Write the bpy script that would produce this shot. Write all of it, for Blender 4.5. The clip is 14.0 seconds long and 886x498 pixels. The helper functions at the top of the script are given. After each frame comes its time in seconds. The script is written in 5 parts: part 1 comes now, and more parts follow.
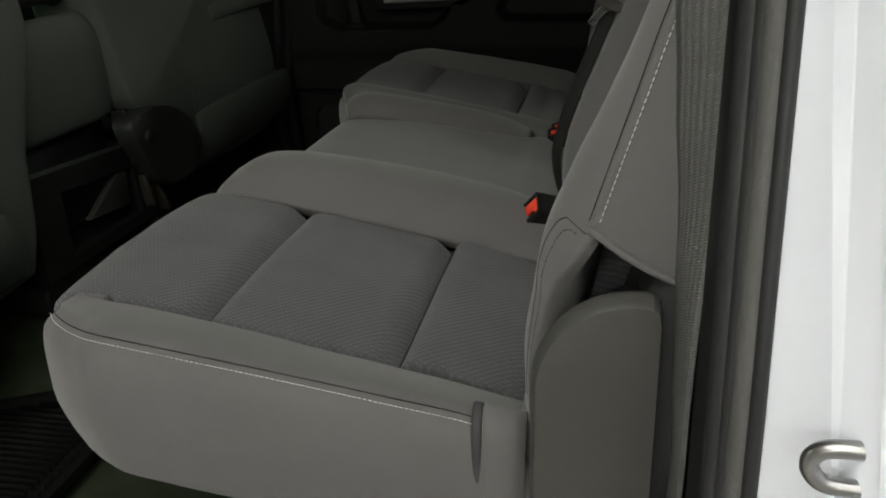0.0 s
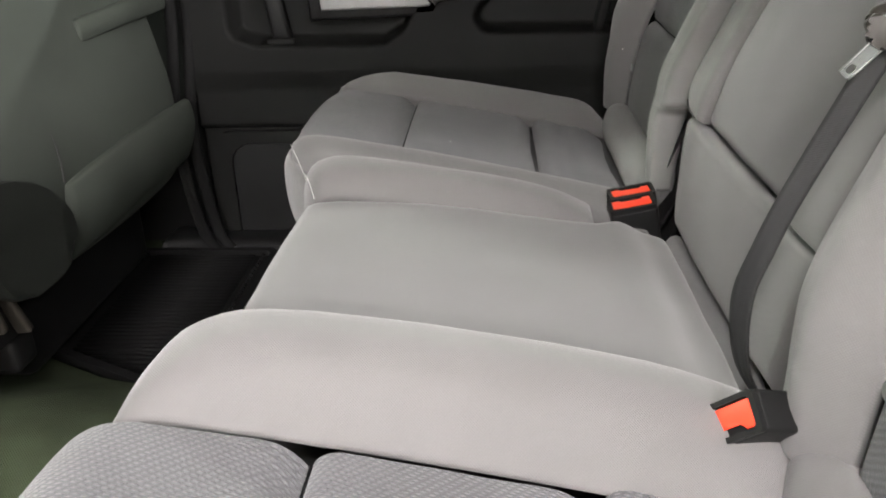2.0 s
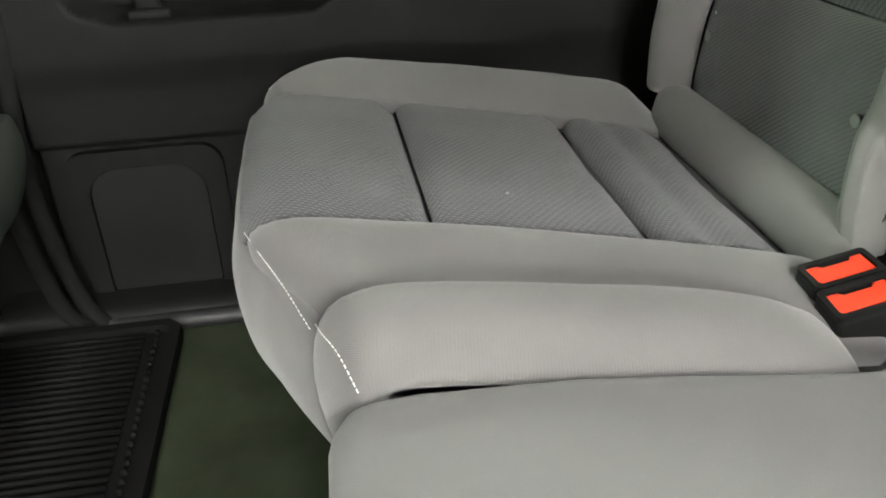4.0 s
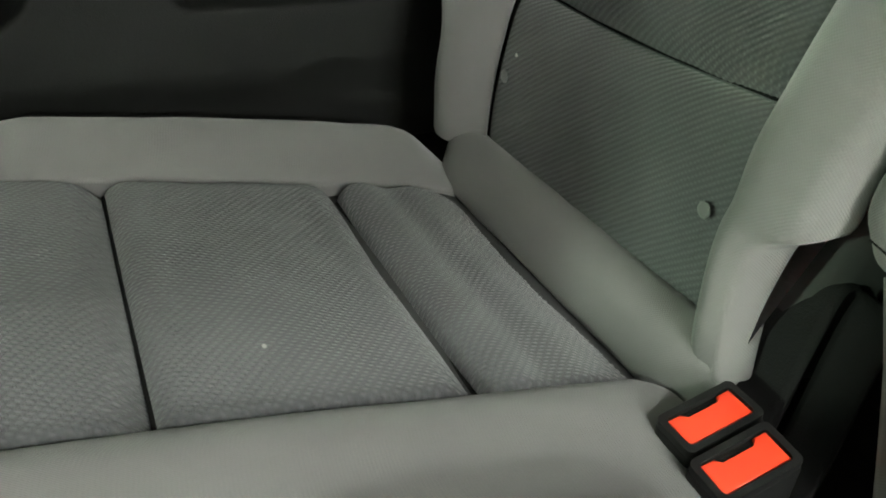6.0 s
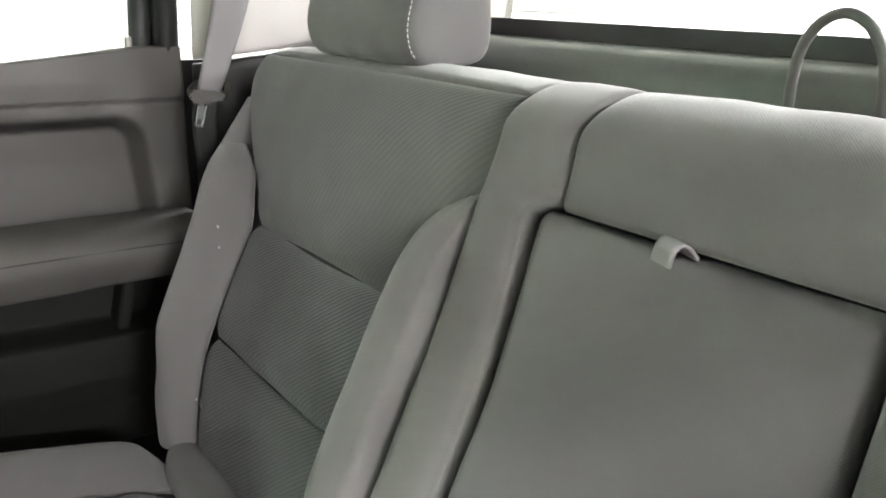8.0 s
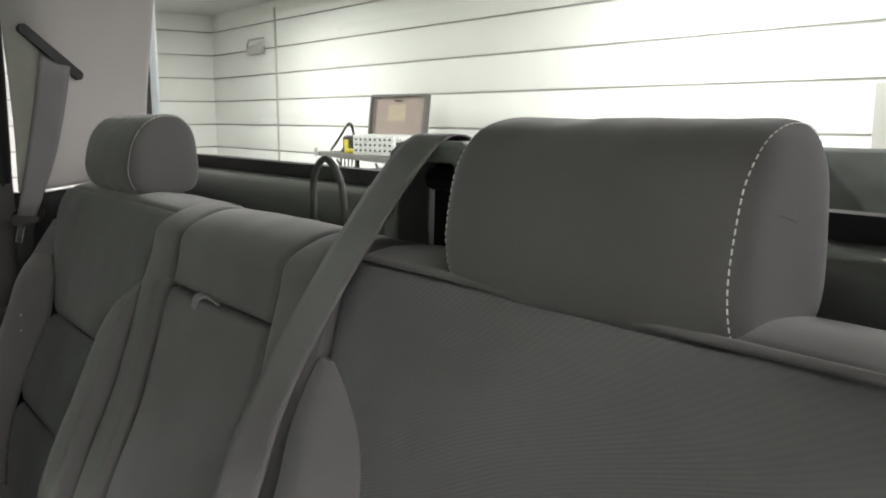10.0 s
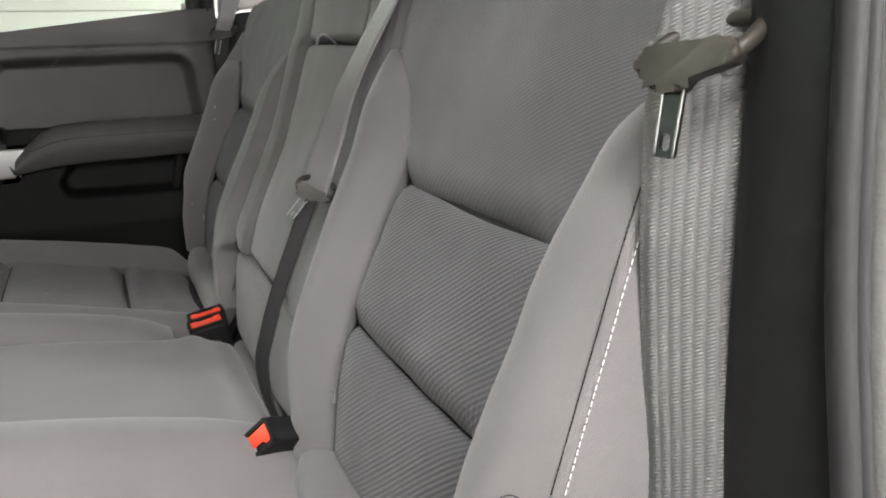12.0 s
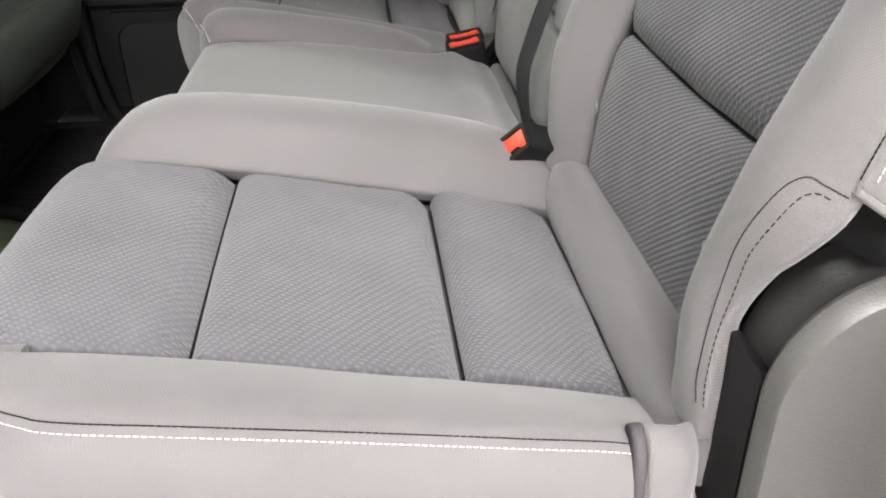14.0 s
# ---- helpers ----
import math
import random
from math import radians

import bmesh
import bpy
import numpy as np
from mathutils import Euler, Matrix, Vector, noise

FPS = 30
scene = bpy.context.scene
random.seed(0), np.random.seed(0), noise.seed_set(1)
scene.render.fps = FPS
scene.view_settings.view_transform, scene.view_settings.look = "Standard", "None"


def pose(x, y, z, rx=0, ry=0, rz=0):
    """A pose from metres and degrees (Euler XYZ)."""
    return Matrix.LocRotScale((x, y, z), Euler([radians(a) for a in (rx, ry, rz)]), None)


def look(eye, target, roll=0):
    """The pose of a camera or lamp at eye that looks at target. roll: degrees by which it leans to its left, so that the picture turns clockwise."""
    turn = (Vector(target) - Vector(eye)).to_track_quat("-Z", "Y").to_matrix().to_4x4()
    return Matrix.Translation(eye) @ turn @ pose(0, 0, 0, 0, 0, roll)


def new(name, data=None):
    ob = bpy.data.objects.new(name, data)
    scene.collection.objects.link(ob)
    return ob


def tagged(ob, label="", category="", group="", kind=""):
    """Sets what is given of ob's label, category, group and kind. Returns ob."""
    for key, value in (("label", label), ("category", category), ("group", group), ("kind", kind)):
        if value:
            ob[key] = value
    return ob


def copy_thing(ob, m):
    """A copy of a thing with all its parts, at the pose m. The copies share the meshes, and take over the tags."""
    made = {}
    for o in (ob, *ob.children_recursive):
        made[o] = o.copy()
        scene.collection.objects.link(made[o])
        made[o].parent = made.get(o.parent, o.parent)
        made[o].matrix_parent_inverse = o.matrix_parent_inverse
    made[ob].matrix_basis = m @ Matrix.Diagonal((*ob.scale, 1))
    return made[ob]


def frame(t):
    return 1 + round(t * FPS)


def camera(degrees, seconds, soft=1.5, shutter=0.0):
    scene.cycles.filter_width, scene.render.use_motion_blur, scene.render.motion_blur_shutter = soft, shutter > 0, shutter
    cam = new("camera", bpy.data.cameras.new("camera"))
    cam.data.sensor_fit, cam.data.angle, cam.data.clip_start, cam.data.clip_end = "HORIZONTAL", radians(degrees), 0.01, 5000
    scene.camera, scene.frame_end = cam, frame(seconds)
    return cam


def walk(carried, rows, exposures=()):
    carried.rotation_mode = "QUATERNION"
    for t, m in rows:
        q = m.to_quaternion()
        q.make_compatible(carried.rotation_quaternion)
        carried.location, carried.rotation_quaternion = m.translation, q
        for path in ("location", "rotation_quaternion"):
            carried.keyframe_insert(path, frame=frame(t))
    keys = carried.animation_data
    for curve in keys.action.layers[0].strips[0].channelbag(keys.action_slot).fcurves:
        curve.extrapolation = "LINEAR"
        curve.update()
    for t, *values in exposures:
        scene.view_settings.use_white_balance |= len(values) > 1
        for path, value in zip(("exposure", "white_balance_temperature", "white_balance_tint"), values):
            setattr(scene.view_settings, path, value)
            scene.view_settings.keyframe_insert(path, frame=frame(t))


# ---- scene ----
cam = camera(56.6, 14.0, soft=1.9)
PATH = [
    (0, (0.575, -0.406, 0.846), (0.188, 1.395, 0.068), -2.3),
    (0.5, (0.458, -0.312, 0.823), (0.073, 1.491, 0.047), -2.7),
    (1, (0.404, -0.217, 0.822), (0.081, 1.598, 0.046), -2.5),
    (1.5, (0.374, -0.073, 0.818), (0.153, 1.752, 0.032), -1.9),
    (2, (0.34, 0.052, 0.821), (0.222, 1.881, 0.019), -1.7),
    (2.5, (0.267, 0.178, 0.827), (0.276, 2.004, 0.011), -0.9),
    (2.7, (0.24, 0.23, 0.817), (0.304, 2.052, -0.005), -0.8),
    (4.8, (0.142, 0.652, 0.797), (0.524, 2.314, -0.249), -1.2),
    (5, (0.161, 0.679, 0.802), (0.595, 2.33, -0.241), -0.5),
    (5.5, (0.197, 0.714, 0.805), (0.783, 2.324, -0.227), 1.2),
    (6, (0.22, 0.726, 0.797), (0.961, 2.273, -0.231), 2.1),
    (6.5, (0.235, 0.717, 0.829), (1.109, 2.212, -0.171), 2.7),
    (7, (0.247, 0.659, 0.908), (1.225, 2.171, 0.037), 2.8),
    (7.5, (0.257, 0.568, 0.972), (1.326, 2.111, 0.282), 2.4),
    (8, (0.266, 0.466, 1.019), (1.403, 2.006, 0.441), 1.9),
    (8.5, (0.279, 0.355, 1.066), (1.464, 1.887, 0.567), 1.2),
    (9, (0.287, 0.222, 1.1), (1.518, 1.744, 0.691), 0.7),
    (9.2, (0.294, 0.171, 1.102), (1.535, 1.693, 0.721), 0.5),
    (11.3, (0.386, -0.215, 0.935), (1.461, 1.449, 0.66), -0.3),
    (11.5, (0.385, -0.222, 0.917), (1.356, 1.494, 0.582), -0.5),
    (12, (0.376, -0.243, 0.884), (1.131, 1.54, 0.383), -1.2),
    (12.5, (0.36, -0.255, 0.857), (0.897, 1.564, 0.224), -2.2),
    (13, (0.359, -0.26, 0.836), (0.706, 1.543, 0.045), -2.4),
    (13.5, (0.362, -0.259, 0.826), (0.596, 1.5, -0.097), -2.4),
    (14, (0.35, -0.237, 0.818), (0.517, 1.494, -0.171), -0.9),
]
LAMP = 60.0
EXPOSURES = [(0, 0.12, 6600, 2), (0.4, 1.33, 6600, -1), (1, 2.37, 6500, 4), (1.5, 2.55, 6500, 10), (2.7, 2.9, 6500, 11), (5, 3.2, 6500, -3), (6.5, 3.02, 6500, -5), (7, 2.98, 6450, 0), (8, 3.05, 6350, 10), (8.5, 2.55, 6400, 10), (9.2, 1.45, 6400, 9), (11.3, 1.05, 6450, 12), (11.8, 1.75, 6450, 11), (12.5, 2.47, 6450, 12), (14, 2.42, 6400, 12)]
walk(cam, [(t, look(eye, target, roll)) for t, eye, target, roll in PATH], EXPOSURES)


# ---- light ----
world = bpy.data.worlds.new("world")
scene.world = world
world.use_nodes = True
world.node_tree.nodes["Background"].inputs[0].default_value = (0.75, 0.85, 1.0, 1)
world.node_tree.nodes["Background"].inputs[1].default_value = 0.05


def lamp(name, m, sx, sy, watts, colour=(1, 0.955, 0.95)):
    data = bpy.data.lights.new(name, "AREA")
    data.shape, data.size, data.size_y, data.energy, data.color = "RECTANGLE", sx, sy, watts, colour
    ob = new(name, data)
    ob.matrix_basis = m
    return ob


CEIL = 2.35
LAMPS = ((0.30, -0.85, 0.085), (0.22, -1.25, 0.19), (1.6, -2.3, 0.30), (0.2, -3.6, 0.80), (3.3, -0.7, 1.0), (3.4, 3.0, 0.8), (3.0, 7.6, 1.0), (0.6, 4.2, 0.8), (-4.4, -0.5, 1.9), (-4.4, 1.9, 1.1))
for cx, cy, cw in LAMPS:
    lamp("garage_lamp_light", pose(cx, cy, CEIL - 0.1), 1.2, 0.12, LAMP * cw)


# ---- materials ----
def material(name, colour, rough=0.6, metal=0.0, vary=0.12, scale=6.0, fine=250.0, bump=0.0, pattern="", size=0.004,
             depth=0.4, spec=0.5, fuzz=0.0, second=None, glow=0.0, slant=0.0, lobes=0.28):
    m = bpy.data.materials.new(name)
    m.use_nodes = True
    nt = m.node_tree
    nodes, link = nt.nodes, nt.links.new
    b = nodes["Principled BSDF"]
    b.inputs["Roughness"].default_value, b.inputs["Metallic"].default_value = rough, metal
    b.inputs["Specular IOR Level"].default_value = spec
    if fuzz:
        b.inputs["Sheen Weight"].default_value, b.inputs["Sheen Roughness"].default_value = fuzz, 0.5
    if glow:
        b.inputs["Emission Color"].default_value, b.inputs["Emission Strength"].default_value = (*colour, 1), glow
    co = nodes.new("ShaderNodeTexCoord")

    def math_node(op, a, c=None):
        n = nodes.new("ShaderNodeMath")
        n.operation = op
        for i, v in enumerate((a, c)):
            if v is None:
                continue
            if isinstance(v, (int, float)):
                n.inputs[i].default_value = v
            else:
                link(v, n.inputs[i])
        return n.outputs[0]

    big = nodes.new("ShaderNodeTexNoise")
    big.inputs["Scale"].default_value, big.inputs["Detail"].default_value = scale, 5
    small = nodes.new("ShaderNodeTexNoise")
    small.inputs["Scale"].default_value, small.inputs["Detail"].default_value = fine, 3
    link(co.outputs["Object"], big.inputs["Vector"])
    link(co.outputs["Object"], small.inputs["Vector"])
    amount = math_node("ADD", math_node("MULTIPLY", big.outputs["Fac"], 0.65), math_node("MULTIPLY", small.outputs["Fac"], 0.35))
    height = small.outputs["Fac"]
    if pattern:
        uv = nodes.new("ShaderNodeSeparateXYZ")
        link(co.outputs["UV"], uv.inputs[0])
        u, v = uv.outputs[0], uv.outputs[1]
        k = 2 * math.pi / size
        if pattern == "dots":
            bend = math_node("MULTIPLY", big.outputs["Fac"], 0.0005)
            a = math_node("SINE", math_node("MULTIPLY", math_node("ADD", u, bend), k))
            c = math_node("SINE", math_node("MULTIPLY", math_node("SUBTRACT", v, bend), k * 0.78))
            wave = math_node("ADD", math_node("MULTIPLY", math_node("MULTIPLY", a, c), 0.85), math_node("MULTIPLY", c, 0.15))
        elif pattern == "knit":
            # slanted ridges of thread with short raised dashes, staggered from ridge to ridge
            bend = math_node("MULTIPLY", big.outputs["Fac"], 0.0012)
            across = math_node("ADD", math_node("MULTIPLY", u, math.cos(slant)), math_node("MULTIPLY", v, math.sin(slant)))
            phase = math_node("MULTIPLY", math_node("ADD", across, bend), k)
            ridge = math_node("COSINE", phase)
            along = math_node("SUBTRACT", math_node("MULTIPLY", v, math.cos(slant)), math_node("MULTIPLY", u, math.sin(slant)))
            dash = math_node("COSINE", math_node("ADD", math_node("MULTIPLY", along, k * 1.35), math_node("MULTIPLY", phase, 0.5)))
            lobe = math_node("MULTIPLY", math_node("ADD", math_node("MULTIPLY", ridge, 0.5), 0.5), dash)
            wave = math_node("ADD", math_node("MULTIPLY", ridge, 0.88 - lobes), math_node("MULTIPLY", lobe, lobes))
        elif pattern == "weave":
            a = math_node("SINE", math_node("MULTIPLY", u, k))
            c = math_node("SINE", math_node("MULTIPLY", v, k))
            wave = math_node("MULTIPLY", a, c)
        else:
            wave = math_node("SINE", math_node("MULTIPLY", u, k))
            tooth = math_node("SINE", math_node("ADD", math_node("MULTIPLY", v, k * 3.2), math_node("MULTIPLY", u, k * 1.5)))
            wave = math_node("ADD", math_node("MULTIPLY", wave, 0.75), math_node("MULTIPLY", tooth, math_node("ADD", math_node("MULTIPLY", wave, 0.35), 0.35)))
        height = math_node("ADD", math_node("MULTIPLY", wave, 0.5), math_node("MULTIPLY", small.outputs["Fac"], 0.5))
        amount = math_node("ADD", amount, math_node("MULTIPLY", wave, depth))
    ramp = nodes.new("ShaderNodeMix")
    ramp.data_type = "RGBA"
    lo = [max(c * (1 - 2.2 * vary), 0.002) for c in colour]
    hi = [min(c * (1 + 2.2 * vary), 1) for c in (second or colour)]
    ramp.inputs["A"].default_value, ramp.inputs["B"].default_value = (*lo, 1), (*hi, 1)
    clamp = nodes.new("ShaderNodeClamp")
    link(amount, clamp.inputs[0])
    link(clamp.outputs[0], ramp.inputs["Factor"])
    link(ramp.outputs["Result"], b.inputs["Base Color"])
    if pattern == "" and bump and fine < 1200:
        cell = nodes.new("ShaderNodeTexVoronoi")
        cell.inputs["Scale"].default_value = fine
        link(co.outputs["Object"], cell.inputs["Vector"])
        height = math_node("ADD", cell.outputs["Distance"], math_node("MULTIPLY", small.outputs["Fac"], 0.5))
    if bump:
        bn = nodes.new("ShaderNodeBump")
        bn.inputs["Strength"].default_value, bn.inputs["Distance"].default_value = bump, 0.0015
        link(height, bn.inputs["Height"])
        link(bn.outputs[0], b.inputs["Normal"])
    return m


FABRIC = material("bolster_fabric", (0.130, 0.125, 0.124), 0.85, vary=0.08, scale=9, fine=900, bump=0.18, pattern="weave", size=0.0021, depth=0.07, spec=0.2, fuzz=0.25)
INSERT = material("insert_fabric", (0.095, 0.0945, 0.100), 0.85, vary=0.17, scale=12, fine=900, bump=0.8, pattern="knit", size=0.0050, depth=0.42, spec=0.2, fuzz=0.2, slant=-0.85, lobes=0.60)
INSERTBACK = material("insert_back_fabric", (0.082, 0.083, 0.087), 0.85, vary=0.17, scale=12, fine=900, bump=0.6, pattern="knit", size=0.0042, depth=0.36, spec=0.2, fuzz=0.2, slant=0.93)
PLAIN = material("flat_fabric", (0.126, 0.122, 0.122), 0.88, vary=0.08, scale=8, fine=900, bump=0.08, pattern="weave", size=0.0022, depth=0.03, spec=0.2, fuzz=0.25)
UPPERBACK = material("upper_back_fabric", (0.110, 0.110, 0.110), 0.87, vary=0.10, scale=8, fine=900, bump=0.25, pattern="knit", size=0.0042, depth=0.10, spec=0.2, fuzz=0.2, slant=0.93)
HEADCLOTH = material("headrest_cloth", (0.104, 0.101, 0.100), 0.88, vary=0.08, scale=9, fine=1300, bump=0.1, spec=0.2, fuzz=0.25)
# near-black tone that paints the shade inside the seats and along seam lines
SHADE = material("seat_shade", (0.03, 0.03, 0.03), 0.95, vary=0.2)
THREAD = material("white_thread", (0.72, 0.71, 0.68), 0.7, vary=0.08, scale=200)
# black of the dark stitching, also of the shade painted into seam grooves
THREADSHADE = material("thread_and_seam_shade", (0.007, 0.007, 0.007), 0.95, vary=0.1, spec=0.05)
BACKCLOTH = material("front_seat_cloth", (0.045, 0.05125, 0.04375), 0.8, vary=0.1, scale=10, fine=800, bump=0.2, pattern="weave", size=0.003, depth=0.1, spec=0.2)
UPPERDOOR = material("upper_door_vinyl", (0.064, 0.061, 0.057), 0.6, vary=0.08, scale=7, fine=900, bump=0.12, spec=0.4)
# set blacker than the plastic itself, to hold the shade the seats cast
DOORPLASTIC = material("shaded_door_plastic", (0.0098, 0.0100, 0.0095), 0.6, vary=0.12, scale=7, fine=650, bump=0.12, spec=0.10)
PADPLASTIC = material("padded_vinyl", (0.030, 0.031, 0.029), 0.55, vary=0.08, scale=7, fine=900, bump=0.1, spec=0.4)
DARKPLASTIC = material("dark_plastic", (0.0095, 0.0095, 0.0095), 0.5, vary=0.15, scale=9, fine=1000, bump=0.1, spec=0.25)
HINGEPLASTIC = material("grained_plastic", (0.058, 0.0563, 0.053), 0.42, vary=0.12, scale=8, fine=700, bump=0.12, spec=0.5)
HEADLINER = material("headliner_cloth", (0.55, 0.535, 0.51), 0.9, vary=0.04, scale=5, fine=700, bump=0.1)
TRIMGREY = material("pillar_trim", (0.42, 0.40, 0.385), 0.7, vary=0.05, scale=6, fine=600, bump=0.12)
RUBBER = material("black_rubber", (0.0065, 0.0065, 0.0065), 0.75, vary=0.25, scale=14, fine=400, bump=0.1, spec=0.08)
SEALRUBBER = material("seal_rubber", (0.018, 0.018, 0.019), 0.5, vary=0.15, scale=14)
SEALDARK = material("dull_seal_rubber", (0.009, 0.009, 0.009), 0.85, vary=0.15, scale=14, spec=0.12)
# black of the straps, deepened by the shade of the notch they hang in
STRAPDARK = material("strap_black_shaded", (0.008, 0.0078, 0.0082), 0.8, vary=0.15, scale=20, fine=900, bump=0.15, spec=0.15)
WORNSTRIP = material("worn_strip_cloth", (0.062, 0.058, 0.062), 0.85, vary=0.25, scale=60, fine=900, bump=0.2, spec=0.15)
SEALGREY = material("grey_seal", (0.085, 0.083, 0.080), 0.6, vary=0.1, scale=20, fine=500, bump=0.15)
CARPET = material("carpet", (0.030, 0.043, 0.020), 0.98, vary=0.35, scale=18, fine=900, bump=0.9, pattern="weave", size=0.003, depth=0.2, spec=0.1, second=(0.038, 0.047, 0.028))
WEBBING = material("belt_webbing", (0.128, 0.126, 0.124), 0.6, vary=0.12, scale=20, fine=900, bump=0.55, pattern="ribs", size=0.0058, depth=0.26, spec=0.45)
WEBSMOOTH = material("belt_webbing_smooth", (0.135, 0.129, 0.132), 0.5, vary=0.06, scale=14, fine=900, bump=0.2, pattern="weave", size=0.003, depth=0.08, spec=0.5)
# the same ribbed webbing, blackened for the runs that hang in shade
WEBSHADED = material("belt_webbing_shaded", (0.013, 0.013, 0.0135), 0.6, vary=0.1, scale=20, fine=900, bump=0.2, pattern="ribs", size=0.0058, depth=0.12, spec=0.35)
TONGUEPLASTIC = material("tongue_plastic", (0.026, 0.023, 0.019), 0.42, vary=0.3, scale=40, fine=1500, bump=0.05, spec=0.3)
COVERPLASTIC = material("cover_plastic", (0.125, 0.135, 0.128), 0.5, vary=0.08, scale=9, fine=900, bump=0.12)
TABCLOTH = material("tab_cloth", (0.24, 0.23, 0.235), 0.7, vary=0.1, scale=40, fine=900, bump=0.2)
RECLINER = material("recliner_plastic", (0.015, 0.0165, 0.0145), 0.5, vary=0.15, scale=9, fine=900, bump=0.1, spec=0.3)
METAL = material("bright_metal", (0.36, 0.36, 0.355), 0.28, 1.0, vary=0.1, scale=30)
LATCHMETAL = material("latch_steel", (0.055, 0.059, 0.057), 0.33, 1.0, vary=0.25, scale=60)
# grey raised so that the colour carries the light on the snap buttons
BUTTON = material("snap_plastic_lit", (0.15, 0.15, 0.148), 0.35, vary=0.08, scale=60)
SILVER = material("silver_paint", (0.38, 0.38, 0.375), 0.48, 0.5, vary=0.04, scale=5)
RED = material("red_plastic", (0.88, 0.055, 0.022), 0.4, vary=0.08, scale=60)
PAINT = material("white_car_paint", (0.80, 0.825, 0.89), 0.18, vary=0.02, scale=4)
SHEET = material("grey_painted_sheet", (0.10, 0.108, 0.10), 0.28, vary=0.1, scale=8, fine=300, bump=0.05, spec=0.7)
PLATEGREY = material("bare_bed_plate", (0.15, 0.155, 0.147), 0.5, vary=0.3, scale=14, fine=300, bump=0.15)
BEDPAINT = material("bed_liner", (0.062, 0.065, 0.061), 0.6, vary=0.4, scale=7, fine=200, bump=0.2, spec=0.3)
RAILPLASTIC = material("bed_rail_cap", (0.040, 0.042, 0.040), 0.6, vary=0.3, scale=11, fine=300, bump=0.15, spec=0.3)
WALLWHITE = material("white_siding", (0.80, 0.80, 0.77), 0.6, vary=0.02, scale=2)
CONCRETE = material("garage_floor", (0.36, 0.35, 0.33), 0.5, vary=0.15, scale=1.5, fine=60, bump=0.1)
TABLETOP = material("table_edge", (0.14, 0.13, 0.125), 0.6, vary=0.1)
CASECLOTH = material("case_lining", (0.36, 0.29, 0.26), 0.8, vary=0.08, scale=6)
CASELABEL = material("case_label", (0.47, 0.38, 0.28), 0.7, vary=0.2, scale=30)
BOTTLEDARK = material("bottle_black", (0.03, 0.03, 0.032), 0.35, vary=0.2)
BOTTLELIGHT = material("bottle_label", (0.62, 0.62, 0.60), 0.5, vary=0.15, scale=40)
YELLOW = material("yellow_plastic", (0.65, 0.55, 0.05), 0.45, vary=0.1)
LAMPGLOW = material("lamp_diffuser", (1.0, 0.97, 0.93), 0.5, vary=0.0, glow=6.0)


def glass(name, colour):
    m = bpy.data.materials.new(name)
    m.use_nodes = True
    nt = m.node_tree
    nt.nodes.remove(nt.nodes["Principled BSDF"])
    t, g, mix, fr, sc = (nt.nodes.new("ShaderNode" + n) for n in ("BsdfTransparent", "BsdfGlossy", "MixShader", "LayerWeight", "Math"))
    t.inputs[0].default_value = (*colour, 1)
    g.inputs["Roughness"].default_value, fr.inputs[0].default_value = 0.02, 0.12
    sc.operation, sc.inputs[1].default_value = "MULTIPLY", 0.4
    nt.links.new(fr.outputs["Facing"], sc.inputs[0])
    nt.links.new(sc.outputs[0], mix.inputs[0])
    nt.links.new(t.outputs[0], mix.inputs[1])
    nt.links.new(g.outputs[0], mix.inputs[2])
    nt.links.new(mix.outputs[0], nt.nodes["Material Output"].inputs[0])
    return m


GLASS = glass("window_glass", (0.93, 0.965, 0.935))
TINTED = glass("tinted_glass", (0.81, 0.91, 0.81))
DOORGLASS = glass("rear_door_glass", (0.86, 0.92, 0.87))


# ---- shape helpers ----
def V(*a):
    return Vector(a)


def part(name, bm, mat, parent=None, label="", smooth=True):
    me = bpy.data.meshes.new(name)
    bmesh.ops.recalc_face_normals(bm, faces=bm.faces[:])
    if smooth:
        for f in bm.faces:
            f.smooth = True
    bm.to_mesh(me)
    bm.free()
    me.materials.append(mat)
    ob = new(name, me)
    if parent:
        ob.parent = parent
    if label:
        ob["label"] = label
    return ob


def thing(name, label, category, group="", kind=""):
    return tagged(new(name), label, category, group, kind)


def sharp(ob, degrees=40):
    """Smooth faces with hard edges past an angle."""
    me = ob.data
    bm = bmesh.new()
    bm.from_mesh(me)
    for e in bm.edges:
        if len(e.link_faces) == 2 and e.calc_face_angle(0) > radians(degrees):
            e.smooth = False
    bm.to_mesh(me)
    bm.free()
    return ob


def ease(t):
    t = min(max(t, 0.0), 1.0)
    return t * t * (3 - 2 * t)


def spline(points, t):
    """Catmull-Rom through the points at t in 0..1."""
    n = len(points) - 1
    if n == 1:
        return points[0].lerp(points[1], t)
    s = min(max(t, 0), 1) * n
    i = min(int(s), n - 1)
    f = s - i
    p1, p2 = points[i], points[i + 1]
    p0 = points[i - 1] if i else p1 * 2 - p2
    p3 = points[i + 2] if i + 2 <= n else p2 * 2 - p1
    return 0.5 * (2 * p1 + (p2 - p0) * f + (2 * p0 - 5 * p1 + 4 * p2 - p3) * f * f + (3 * p1 - p0 - 3 * p2 + p3) * f ** 3)


def interp(x, table):
    """Linear in a table of pairs."""
    if x <= table[0][0]:
        return table[0][1]
    for (a, va), (b, vb) in zip(table, table[1:]):
        if x <= b:
            return va + (vb - va) * (x - a) / (b - a)
    return table[-1][1]


